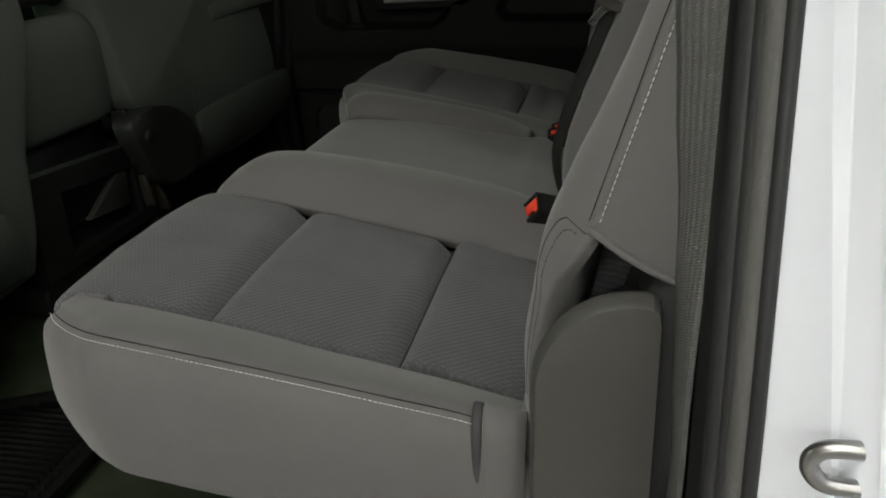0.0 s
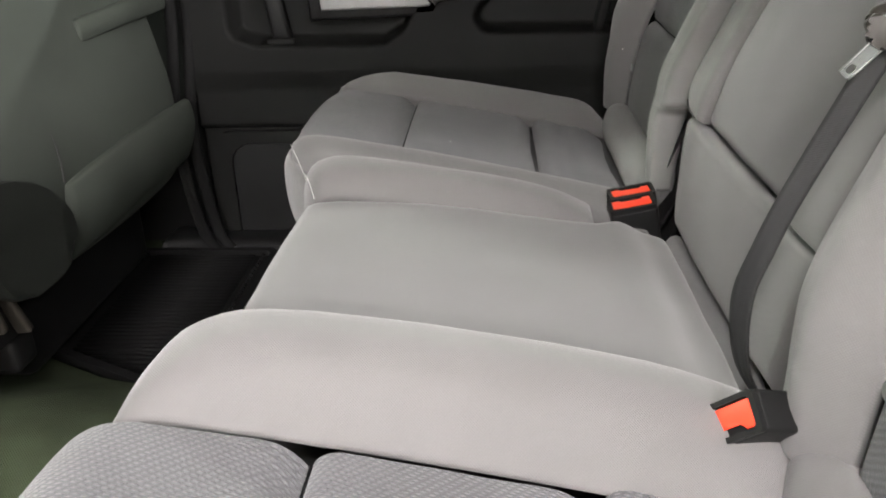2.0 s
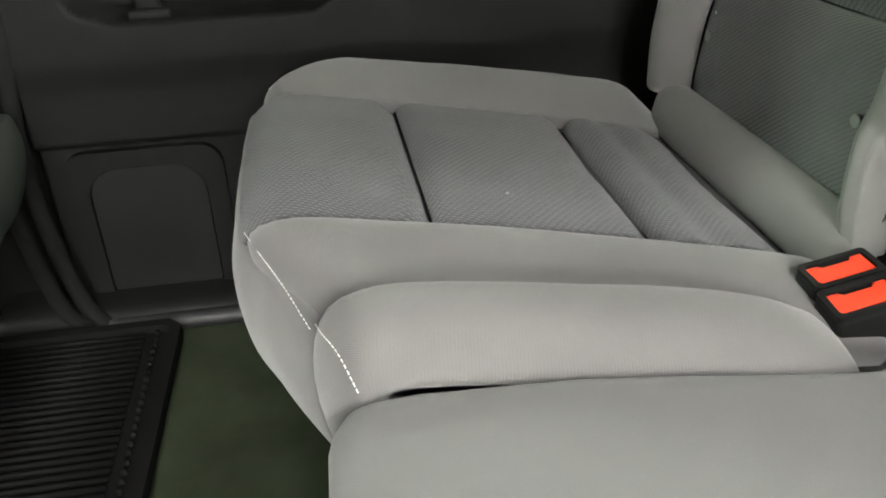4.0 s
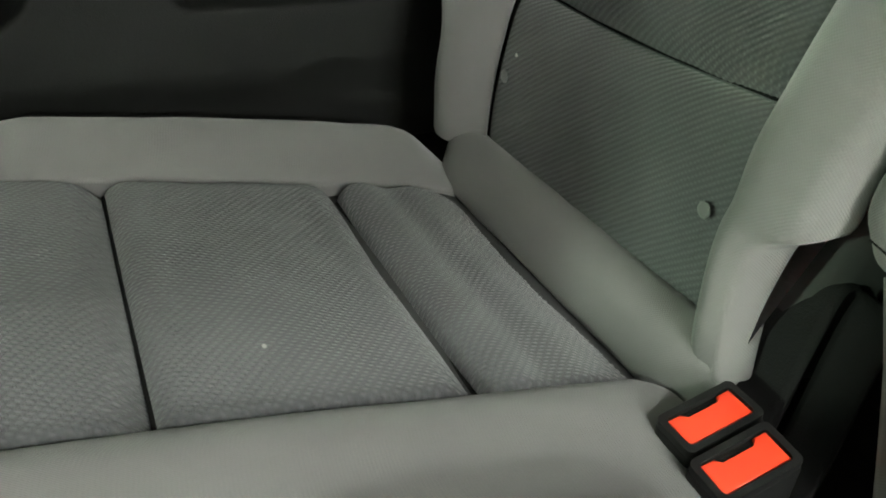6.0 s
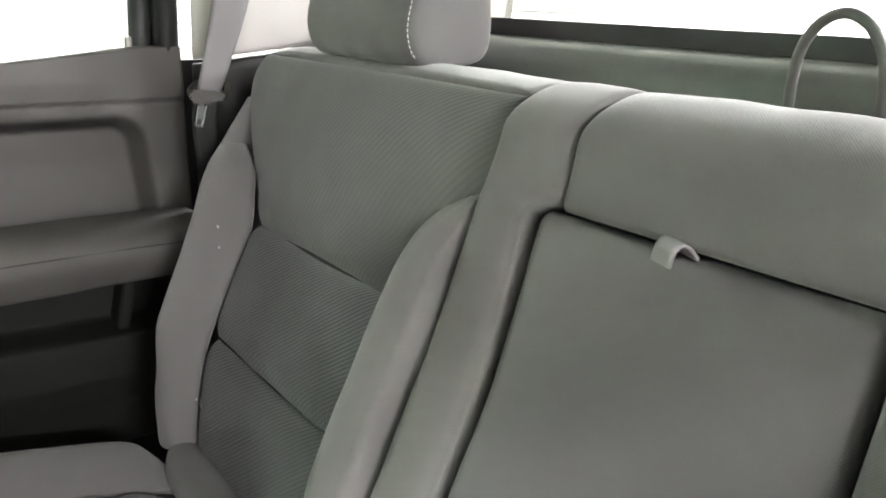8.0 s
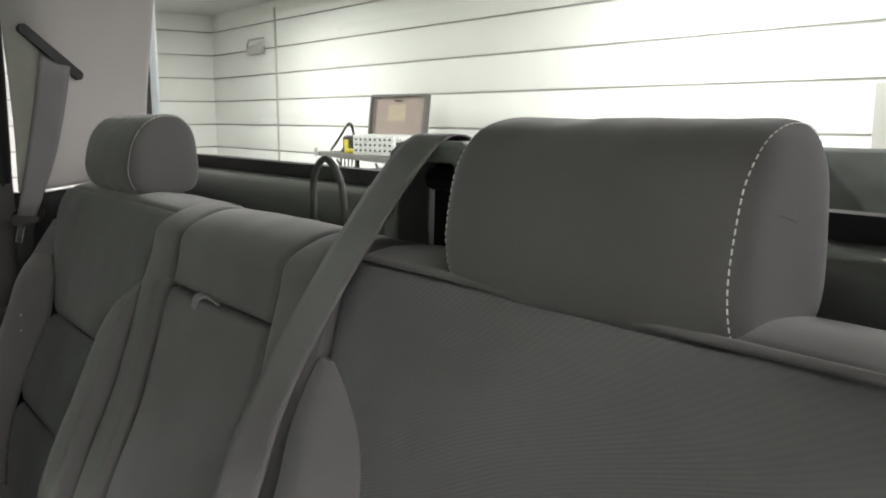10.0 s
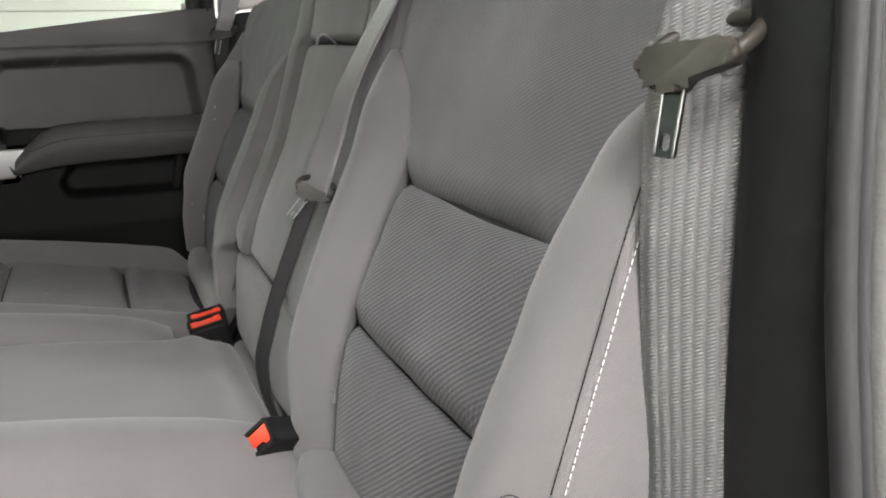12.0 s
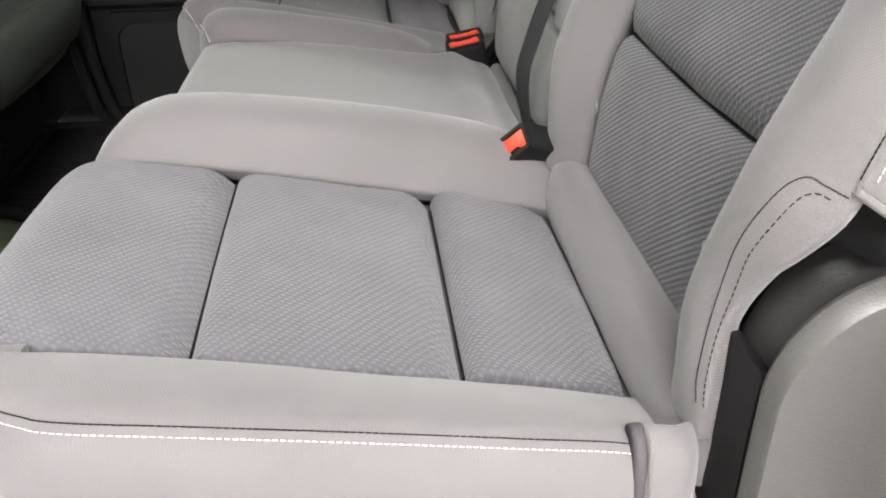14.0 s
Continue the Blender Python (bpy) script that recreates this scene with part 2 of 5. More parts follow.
def pad(name, curves, out, mat, parent, thick=0.03, r=0.010, puff=0.006, nu=26, nv=22, label="", wobble=0.0012, side=None, pucker=0.0, creases=None):
    """A stuffed panel: a surface through the curves, with rounded edges, filled to a thickness. out: the way it faces."""
    curves = [[Vector(p) for p in c] for c in curves]
    us = [0.5 - 0.5 * math.cos(math.pi * i / nu) for i in range(nu + 1)]
    vs = [0.5 - 0.5 * math.cos(math.pi * j / nv) for j in range(nv + 1)]
    rows = [[spline(c, u) for c in curves] for u in us]
    grid = [[spline(row, v) for v in vs] for row in rows]
    au = [[0.0] * (nv + 1) for _ in us]
    av = [[0.0] * (nv + 1) for _ in us]
    for i in range(nu + 1):
        for j in range(nv + 1):
            if i:
                au[i][j] = au[i - 1][j] + (grid[i][j] - grid[i - 1][j]).length
            if j:
                av[i][j] = av[i][j - 1] + (grid[i][j] - grid[i][j - 1]).length
    out = Vector(out)
    mid = (grid[nu // 2 + 1][nv // 2] - grid[nu // 2 - 1][nv // 2]).cross(grid[nu // 2][nv // 2 + 1] - grid[nu // 2][nv // 2 - 1])
    sign = 1 if mid.dot(out) > 0 else -1
    bm = bmesh.new()
    uvl = bm.loops.layers.uv.new("uv")
    top, deep, coords = [], {}, {}

    side = r if side is None else side
    turn = -1 if pucker and grid[nu][nv // 2].y < grid[0][nv // 2].y else 1

    def edge(d, r):
        return 0 if d >= r else r - math.sqrt(max(r * r - (r - d) ** 2, 0))

    def crease(d, shape, fold):
        """A drawn-in seam: a long soft slope ("v") or a full round lip ("c"), so wide and so deep."""
        kind, wide, deep_, power = shape
        if kind == "v":
            wide *= fold
        if d >= wide:
            return 0
        q = 1 - d / wide
        return deep_ * (q ** power if kind == "v" else 1 - math.sqrt(max(1 - q * q, 0)))

    for i in range(nu + 1):
        line = []
        for j in range(nv + 1):
            a, b = grid[min(i + 1, nu)][j] - grid[max(i - 1, 0)][j], grid[i][min(j + 1, nv)] - grid[i][max(j - 1, 0)]
            n = a.cross(b)
            n = n.normalized() * sign if n.length > 1e-9 else out.normalized()
            fold = 1 + pucker * (math.sin(au[i][j] * 1100 + 3 * noise.noise(grid[i][j] * 60)) + 0.8 * noise.noise(grid[i][j] * 90))
            e = edge(au[i][j], side) + edge(au[nu][j] - au[i][j], side) + (edge(av[i][j], r * fold) + edge(av[i][nv] - av[i][j], r * fold)) * (0.75 if pucker else 1)
            if creases:
                e = edge(au[i][j], side) + edge(au[nu][j] - au[i][j], side) + crease(av[i][j], creases[0], fold) + crease(av[i][nv] - av[i][j], creases[1], fold)
            lift = puff * (16 * us[i] * (1 - us[i]) * vs[j] * (1 - vs[j])) ** 0.55
            p = grid[i][j] + n * (lift - min(e, 0.026 if creases else r * 1.3) + wobble * (noise.noise(grid[i][j] * 22) if 0 < i < nu and 0 < j < nv else 0))
            v = bm.verts.new(p)
            coords[v] = (au[i][j] * turn, av[i][j])
            if i in (0, nu) or j in (0, nv):
                w = bm.verts.new(grid[i][j] - n * thick)
                deep[v], coords[w] = w, (au[i][j] * turn, av[i][j])
            line.append(v)
        top.append(line)
    for i in range(nu):
        for j in range(nv):
            bm.faces.new((top[i][j], top[i + 1][j], top[i + 1][j + 1], top[i][j + 1]))
    ring = [top[i][0] for i in range(nu)] + [top[nu][j] for j in range(nv)] + [top[i][nv] for i in range(nu, 0, -1)] + [top[0][j] for j in range(nv, 0, -1)]
    for a, b in zip(ring, ring[1:] + ring[:1]):
        bm.faces.new((a, b, deep[b], deep[a]))
    bm.faces.new([deep[v] for v in ring])
    for f in bm.faces:
        for l in f.loops:
            l[uvl].uv = coords[l.vert]
    return part(name, bm, mat, parent, label)


def rbox(bm, size, m, r=0.005, seg=3):
    """A box with rounded edges, added to bm."""
    made = bmesh.ops.create_cube(bm, size=1.0, matrix=Matrix.Diagonal((*size, 1)))
    if r:
        edges = list({e for v in made["verts"] for e in v.link_edges})
        got = bmesh.ops.bevel(bm, geom=edges, offset=min(r, min(size) * 0.49), segments=seg, affect="EDGES", profile=0.5)
        verts = list({v for f in got["faces"] for v in f.verts} | {v for v in made["verts"] if v.is_valid})
    else:
        verts = made["verts"]
    bmesh.ops.transform(bm, matrix=m, verts=verts)
    return bm


def box(name, size, m, mat, parent=None, r=0.005, label="", seg=3):
    return part(name, rbox(bmesh.new(), size, m, r, seg), mat, parent, label)


def tube(name, points, radius, mat, parent=None, seg=10, steps=40, closed=False, label=""):
    """A round rod along a curve through the points; radius may be a pair, from start to end."""
    pts = [spline([Vector(p) for p in points], i / steps) for i in range(steps + 1)]
    r0, r1 = radius if isinstance(radius, tuple) else (radius, radius)
    bm = bmesh.new()
    rings = []
    side = None
    for i, p in enumerate(pts):
        t = (pts[min(i + 1, steps)] - pts[max(i - 1, 0)]).normalized()
        side = (side - t * side.dot(t)).normalized() if side else t.orthogonal().normalized()
        up = t.cross(side)
        rr = r0 + (r1 - r0) * i / steps
        rings.append([bm.verts.new(p + rr * (math.cos(a) * side + math.sin(a) * up)) for a in [2 * math.pi * k / seg for k in range(seg)]])
    for a, b in zip(rings, rings[1:]):
        for k in range(seg):
            bm.faces.new((a[k], a[(k + 1) % seg], b[(k + 1) % seg], b[k]))
    bm.faces.new(rings[0][::-1])
    bm.faces.new(rings[-1])
    return part(name, bm, mat, parent, label)


def ribbon(name, points, wides, width, mat, parent=None, steps=60, thick=0.0016, across=6, bow=0.0, label=""):
    """A strap along a curve; wides: the way across it at each point; width a number or one per point."""
    points, wides = [Vector(p) for p in points], [Vector(w).normalized() for w in wides]
    widths = [Vector((w, 0, 0)) for w in (width if isinstance(width, (list, tuple)) else [width] * len(points))]
    bm = bmesh.new()
    uvl = bm.loops.layers.uv.new("uv")
    front, back, run, uvs = [], [], 0.0, {}
    last = None
    for i in range(steps + 1):
        t = i / steps
        p, w, wd = spline(points, t), spline(wides, t).normalized(), spline(widths, t).x
        ahead = (spline(points, min(t + 0.01, 1)) - spline(points, max(t - 0.01, 0))).normalized()
        n = ahead.cross(w).normalized()
        run += (p - last).length if last else 0
        last = p
        fl, bl = [], []
        for k in range(across + 1):
            s = k / across - 0.5
            q = p + w * s * wd + n * bow * (0.25 - s * s) * 4
            a, b = bm.verts.new(q + n * thick / 2), bm.verts.new(q - n * thick / 2)
            uvs[a] = uvs[b] = (s * wd, run)
            fl.append(a)
            bl.append(b)
        front.append(fl)
        back.append(bl)
    for i in range(steps):
        for k in range(across):
            bm.faces.new((front[i][k], front[i][k + 1], front[i + 1][k + 1], front[i + 1][k]))
            bm.faces.new((back[i][k], back[i + 1][k], back[i + 1][k + 1], back[i][k + 1]))
        for k in (0, across):
            bm.faces.new((front[i][k], front[i + 1][k], back[i + 1][k], back[i][k]))
    for e in (0, steps):
        for k in range(across):
            bm.faces.new((front[e][k], front[e][k + 1], back[e][k + 1], back[e][k]))
    for f in bm.faces:
        for l in f.loops:
            l[uvl].uv = uvs[l.vert]
    return part(name, bm, mat, parent, label)


def stitches(name, points, out, mat, parent, pitch=0.0052, length=0.0040, wide=0.0016, high=0.0012, label=""):
    """A row of short raised threads along a curve."""
    pts = [spline([Vector(p) for p in points], i / 1500) for i in range(1501)]
    bm, run, nextat = bmesh.new(), 0.0, 0.0
    for a, b in zip(pts, pts[1:]):
        run += (b - a).length
        if run >= nextat:
            nextat = run + pitch
            t = (b - a).normalized()
            n = (Vector(out) - t * Vector(out).dot(t)).normalized()
            m = Matrix((t, n.cross(t), n)).transposed().to_4x4()
            m.translation = b + n * high * 0.3
            rbox(bm, (length, wide, high), m, 0.0005, 1)
    return part(name, bm, mat, parent, label)


def slab(name, outline, z0, z1, mat, parent=None, m=Matrix(), r=0.0, label="", seg=2):
    """A flat outline in its xy plane, raised from z0 to z1, placed by m."""
    bm = bmesh.new()
    low = [bm.verts.new((x, y, z0)) for x, y in outline]
    high = [bm.verts.new((x, y, z1)) for x, y in outline]
    n = len(outline)
    bm.faces.new(low[::-1])
    cap = bm.faces.new(high)
    for i in range(n):
        bm.faces.new((low[i], low[(i + 1) % n], high[(i + 1) % n], high[i]))
    if r:
        bmesh.ops.bevel(bm, geom=list(cap.edges), offset=r, segments=seg, affect="EDGES", profile=0.5)
    bmesh.ops.transform(bm, matrix=m, verts=bm.verts[:])
    return sharp(part(name, bm, mat, parent, label), 50)


def rounded(x0, y0, x1, y1, r, n=6):
    """A rounded rectangle's outline."""
    out = []
    for cx, cy, a in ((x1 - r, y1 - r, 0), (x0 + r, y1 - r, 90), (x0 + r, y0 + r, 180), (x1 - r, y0 + r, 270)):
        out += [(cx + r * math.cos(radians(a + 90 * k / n)), cy + r * math.sin(radians(a + 90 * k / n))) for k in range(n + 1)]
    return out


def smooth_outline(points, n=48, grow=1.0):
    """A closed curve through the points, grown about its middle."""
    k = len(points)
    cx, cy = sum(p[0] for p in points) / k, sum(p[1] for p in points) / k
    ring = [Vector((*p, 0)) for p in points]
    ring = ring[-2:] + ring + ring[:3]
    total = len(ring) - 1
    out = []
    for i in range(n):
        p = spline(ring, (2 + k * i / n) / total)
        out.append((cx + (p.x - cx) * grow, cy + (p.y - cy) * grow))
    return out


def frame_slab(name, outer, inner, z0, z1, mat, parent=None, m=Matrix(), label=""):
    """A plate with a hole: two outlines with the same count of points."""
    bm = bmesh.new()
    loops = [[bm.verts.new((x, y, z)) for x, y in o] for o in (outer, inner) for z in (z0, z1)]
    n = len(outer)
    for a, b in ((0, 1), (1, 3), (3, 2), (2, 0)):
        for i in range(n):
            bm.faces.new((loops[a][i], loops[a][(i + 1) % n], loops[b][(i + 1) % n], loops[b][i]))
    bmesh.ops.transform(bm, matrix=m, verts=bm.verts[:])
    return sharp(part(name, bm, mat, parent, label), 40)


# a plane whose x runs to the rear, y up, and z to the driver's side (for what stands on the far wall)
def far_plane(y):
    return Matrix(((1, 0, 0, 0), (0, 0, -1, y), (0, 1, 0, 0), (0, 0, 0, 1)))


def near_plane(y):
    return Matrix(((1, 0, 0, 0), (0, 0, 1, y), (0, 1, 0, 0), (0, 0, 0, 1)))


# a plane whose x runs across, y up, and z to the rear
def back_plane(x):
    return Matrix(((0, 0, 1, x), (1, 0, 0, 0), (0, 1, 0, 0), (0, 0, 0, 1)))


MID2 = 1.496          # twice the cab's middle line
def flip(y, far):
    return MID2 - y if far else y

from mathutils.bvhtree import BVHTree


# ---- cab and garage ----
FLOOR = 0.185
ROOF = 1.42


def garage():
    g0 = -0.62
    x0, x1, y0, y1 = -5.0, 4.85, -4.2, 10.5
    box("ground", (x1 - x0 + 0.4, y1 - y0 + 0.4, 0.1), pose((x0 + x1) / 2, (y0 + y1) / 2, g0 - 0.05), CONCRETE, r=0)
    bpy.data.objects["ground"]["kind"] = "structure"
    tagged(box("ceiling", (x1 - x0 + 0.4, y1 - y0 + 0.4, 0.1), pose((x0 + x1) / 2, (y0 + y1) / 2, CEIL + 0.05), WALLWHITE, r=0), kind="structure")
    height = CEIL - g0
    for name, size, m in (
        ("wall_back", (0.1, y1 - y0, height), pose(x1 + 0.06, (y0 + y1) / 2, g0 + height / 2)),
        ("wall_front", (0.1, y1 - y0, height), pose(x0 - 0.06, (y0 + y1) / 2, g0 + height / 2)),
        ("wall_far", (x1 - x0, 0.1, height), pose((x0 + x1) / 2, y1 + 0.06, g0 + height / 2)),
        ("wall_near", (x1 - x0, 0.1, height), pose((x0 + x1) / 2, y0 - 0.06, g0 + height / 2)),
    ):
        tagged(box(name, size, m, TRIMGREY if name in ("wall_back", "wall_far") else WALLWHITE, r=0), "white panelled garage wall with level joints", "wall", kind="structure")
    # siding boards with open joints, on the two walls that are seen
    pitch, gap = 0.295, 0.016
    for wall, far in (("wall_back", False), ("wall_far", True)):
        holder = bpy.data.objects[wall]
        bm = rbox(bmesh.new(), (0.012, y1 - y0, pitch - gap) if not far else (x1 - x0, 0.012, pitch - gap), Matrix(), 0.003, 2)
        first = part("siding_board", bm, WALLWHITE, holder)
        for k in range(10):
            ob = first if k == 0 else new("siding_board", first.data)
            ob.parent = holder
            z = g0 + 0.10 + pitch * (k + 0.5)
            ob.matrix_basis = pose(x1 + 0.004, (y0 + y1) / 2, z) if not far else pose((x0 + x1) / 2, y1 + 0.004, z)
    for cx, cy, _ in LAMPS:
        t = thing("ceiling_light", "white rectangular garage ceiling light, switched on", "light", "garage lights")
        t.location = (cx, cy, CEIL)
        box("housing", (1.3, 0.20, 0.05), pose(0, 0, -0.03), WALLWHITE, t)
        box("diffuser", (1.24, 0.15, 0.02), pose(0, 0, -0.062), LAMPGLOW, t)


garage()

# floor of the cab: one sheet with a hump along its middle
def cab_floor():
    bm = bmesh.new()
    uvl = bm.loops.layers.uv.new("uv")
    nx, ny = 60, 60
    rows = []
    for i in range(nx + 1):
        x = -1.7 + 2.55 * i / nx
        line = []
        for j in range(ny + 1):
            y = -0.10 + 1.696 * j / ny
            hump = max(0.0, 1 - abs(y - 0.748) / 0.34)
            hump = hump * hump * (3 - 2 * hump)
            z = FLOOR + 0.125 * hump * min(1, max(0, (0.25 - x) / 0.4)) + 0.004 * noise.noise(V(x * 9, y * 9, 0))
            line.append(bm.verts.new((x, y, z)))
        rows.append(line)
    for i in range(nx):
        for j in range(ny):
            f = bm.faces.new((rows[i][j], rows[i + 1][j], rows[i + 1][j + 1], rows[i][j + 1]))
            for l in f.loops:
                l[uvl].uv = l.vert.co.xy
    tagged(part("floor", bm, CARPET), "dark green-grey carpet on the cab floor", "carpet", kind="structure")


cab_floor()
tagged(box("floor_pan", (2.9, 1.9, 0.06), pose(-0.5, 0.748, FLOOR - 0.06), SHEET, r=0), kind="structure")
tagged(box("roof", (2.7, 1.72, 0.06), pose(-0.45, 0.748, ROOF + 0.03), HEADLINER, r=0.01), "light grey headliner of the cab", "roof", kind="structure")
tagged(box("trim", (1.02, 0.09, 0.07), pose(0.16, -0.055, 1.437), TRIMGREY, r=0.02), "light grey header trim over the open doorway", "trim", kind="structure")
tagged(box("dashboard", (0.4, 1.66, 0.75), pose(-1.55, 0.748, FLOOR + 0.375), DARKPLASTIC, r=0.05), "dark dashboard at the front of the cab", "dashboard", kind="structure")
for side in (False, True):
    w = 0.09
    yy = flip(-0.165, side)
    # front door with its window opening above
    tagged(box("front_door", (1.25, w, 0.78), pose(-1.02, yy, FLOOR + 0.35), DOORPLASTIC, r=0.02), "closed dark front door of the cab", "car door", kind="structure")
    tagged(box("trim", (0.16, w, 1.25), pose(-0.33, yy, FLOOR + 0.6), DARKPLASTIC, r=0.02), "dark pillar beside the front seat", "pillar", kind="structure")
    tagged(box("trim", (0.10, w, 0.62), pose(-1.62, yy, 1.12), TRIMGREY, r=0.02), "light grey windscreen pillar", "pillar", kind="structure")


# tinted glass of the windscreen and the front doors
pane = box("windscreen", (0.006, 1.66, 0.62), pose(-1.66, 0.748, 1.18, 0, 14, 0), TINTED, r=0)
tagged(pane, "green-tinted windscreen", "windscreen", kind="structure").visible_shadow = True
for side in (False, True):
    pane = box("front_window", (1.15, 0.005, 0.50), pose(-0.99, flip(-0.165, side), 1.17), TINTED, r=0)
    tagged(pane, "green-tinted front door window", "window", kind="structure")


# ---- far rear door ----
def inside(x, z, ring):
    """How far a point lies inside an outline; below zero outside."""
    best, odd = 9.0, False
    for (ax, az), (bx_, bz) in zip(ring, ring[1:] + ring[:1]):
        ux, uz = bx_ - ax, bz - az
        k = min(max(((x - ax) * ux + (z - az) * uz) / (ux * ux + uz * uz), 0), 1)
        best = min(best, math.hypot(x - ax - k * ux, z - az - k * uz))
        if (az > z) != (bz > z) and x < ax + ux * (z - az) / uz:
            odd = not odd
    return best if odd else -best


def relief(name, x0, x1, z0, z1, step, face, mat, parent, label="", thick=0.02, drop=0.0):
    """A moulded skin y = face(x, z), closed behind; drop: how its top edge falls to the front."""
    nx, nz = int((x1 - x0) / step), int((z1 - z0) / step)
    bm = bmesh.new()
    grid = []
    for i in range(nx + 1):
        x = x0 + (x1 - x0) * i / nx
        rise = z1 - z0 - drop * min(max(x1 - 0.05 - x, 0), 0.35)
        grid.append([bm.verts.new((x, face(x, z0 + rise * k / nz), z0 + rise * k / nz)) for k in range(nz + 1)])
    for i in range(nx):
        for k in range(nz):
            bm.faces.new((grid[i][k], grid[i + 1][k], grid[i + 1][k + 1], grid[i][k + 1]))
    ring = [grid[i][0] for i in range(nx)] + [grid[nx][k] for k in range(nz)] + [grid[i][nz] for i in range(nx, 0, -1)] + [grid[0][k] for k in range(nz, 0, -1)]
    deep = [bm.verts.new(v.co + V(0, thick, 0)) for v in ring]
    n = len(ring)
    for i in range(n):
        bm.faces.new((ring[i], ring[(i + 1) % n], deep[(i + 1) % n], deep[i]))
    return part(name, bm, mat, parent, label)


def rear_door():
    d = thing("rear_door", "closed dark grey rear door with padded armrest and silver trim", "car door")
    # main panel, with the window above it
    slab("panel", [(-0.24, 0.16), (0.64, 0.16), (0.70, 0.5), (0.66, 0.90), (-0.24, 0.88)], -0.03, 0, DARKPLASTIC, d, far_plane(1.632))
    slab("rear_edge", [(0.615, 0.16), (0.72, 0.16), (0.72, 0.93), (0.612, 0.93)], -0.03, 0, DARKPLASTIC, d, far_plane(1.602))
    upper = [(0.185, 0.64), (0.205, 0.75), (0.245, 0.815), (0.55, 0.818), (0.560, 0.70), (0.40, 0.64)]

    def upper_face(x, z):
        y = 1.580 - 0.10 * max(0, 0.80 - z) + 0.12 * max(0, z - 0.905)
        y += 0.036 * ease((inside(x, z, upper) + 0.046) / 0.024)
        return y + 0.006 * (1 - ease(abs(z - (0.872 + 0.008 * x)) / 0.004))
    relief("upper_panel", -0.24, 0.645, 0.66, 0.949, 0.0035, upper_face, UPPERDOOR, d, label="grey vinyl upper door panel with sunk insert", drop=0.116)
    bin_edge = [(-0.100, 0.606), (-0.07, 0.596), (0.145, 0.596), (0.172, 0.614), (0.198, 0.662), (0.212, 0.80), (-0.103, 0.80)]
    pocket_edge = [(0.340, 0.617), (0.555, 0.615), (0.565, 0.640), (0.356, 0.638)]

    def lower_face(x, z):
        y = 1.512 + 0.018 * ease((0.430 - z) / 0.010) + 0.010 * ease((0.535 - z) / 0.05) + 0.05 * ease((x - 0.615) / 0.05)
        y += 0.064 * ease((inside(x, z, bin_edge) + 0.026) / 0.013)
        return y + 0.05 * ease((inside(x, z, pocket_edge) + 0.030) / 0.014)
    relief("lower_panel", -0.20, 0.66, 0.14, 0.728, 0.0035, lower_face, DOORPLASTIC, d, label="plastic lower door panel with open bin, darkened as in shade")
    slab("bin_divider", [(-0.055, 0.575), (-0.02, 0.575), (-0.045, 0.72), (-0.075, 0.72)], 0, 0.02, DARKPLASTIC, d, far_plane(1.572), r=0.008)
    # armrest, a long soft roll
    def arm(x, top, low):
        return [V(x, 1.59, top), V(x, 1.515, top + 0.002), V(x, 1.482, top - 0.010), V(x, 1.475, (top + low) / 2), V(x, 1.490, low)]
    pad("armrest", [arm(0.235, 0.668, 0.640), arm(0.262, 0.694, 0.645), arm(0.30, 0.722, 0.652), arm(0.36, 0.730, 0.657), arm(0.47, 0.732, 0.660), arm(0.64, 0.733, 0.664)], (0, -1, 0.4), UPPERDOOR, d, thick=0.02, r=0.008, puff=0.002, label="padded dark grey armrest")
    tube("armrest_seam", [(0.27, 1.474, 0.690), (0.33, 1.4745, 0.708), (0.45, 1.4755, 0.712), (0.63, 1.476, 0.713)], 0.0012, SHADE, d, seg=6)
    box("pocket_divider", (0.018, 0.05, 0.09), pose(0.535, 1.55, 0.62, 0, 12, 0), DOORPLASTIC, d, 0.006)
    # silver trim with its dark surround
    slab("trim_surround", [(0.025, 0.615), (0.245, 0.622), (0.285, 0.706), (0.02, 0.702)], -0.04, 0, DARKPLASTIC, d, far_plane(1.512), r=0.006)
    slab("silver_trim", [(0.048, 0.633), (0.236, 0.638), (0.266, 0.693), (0.042, 0.690)], -0.02, 0.008, SILVER, d, far_plane(1.508), r=0.005, label="satin silver trim strip")
    # latch handle
    bezel = frame_slab("handle_bezel", rounded(-0.10, 0.742, 0.14, 0.862, 0.03), rounded(-0.08, 0.762, 0.12, 0.842, 0.022), -0.01, 0.014, SILVER, d, far_plane(1.575))
    slab("handle", rounded(-0.07, 0.778, 0.105, 0.812, 0.012), 0, 0.018, METAL, bezel, far_plane(1.575), r=0.006, label="chrome latch handle")
    # speaker
    speaker = frame_slab("speaker_frame", rounded(-0.178, 0.16, 0.02, 0.415, 0.03), rounded(-0.152, 0.185, -0.005, 0.392, 0.04), -0.01, 0.010, DOORPLASTIC, d, far_plane(1.538))
    slab("speaker_grille", rounded(-0.150, 0.187, -0.007, 0.39, 0.038), -0.01, 0.003, DARKPLASTIC, speaker, far_plane(1.535), label="black speaker grille")
    box("button", (0.05, 0.016, 0.012), pose(-0.035, 1.535, 0.578), DOORPLASTIC, d, 0.004)
    # lock knob on the sill
    tube("lock_knob", [(0.585, 1.610, 0.925), (0.585, 1.610, 0.960)], (0.0055, 0.0045), TRIMGREY, d, seg=12, steps=4)
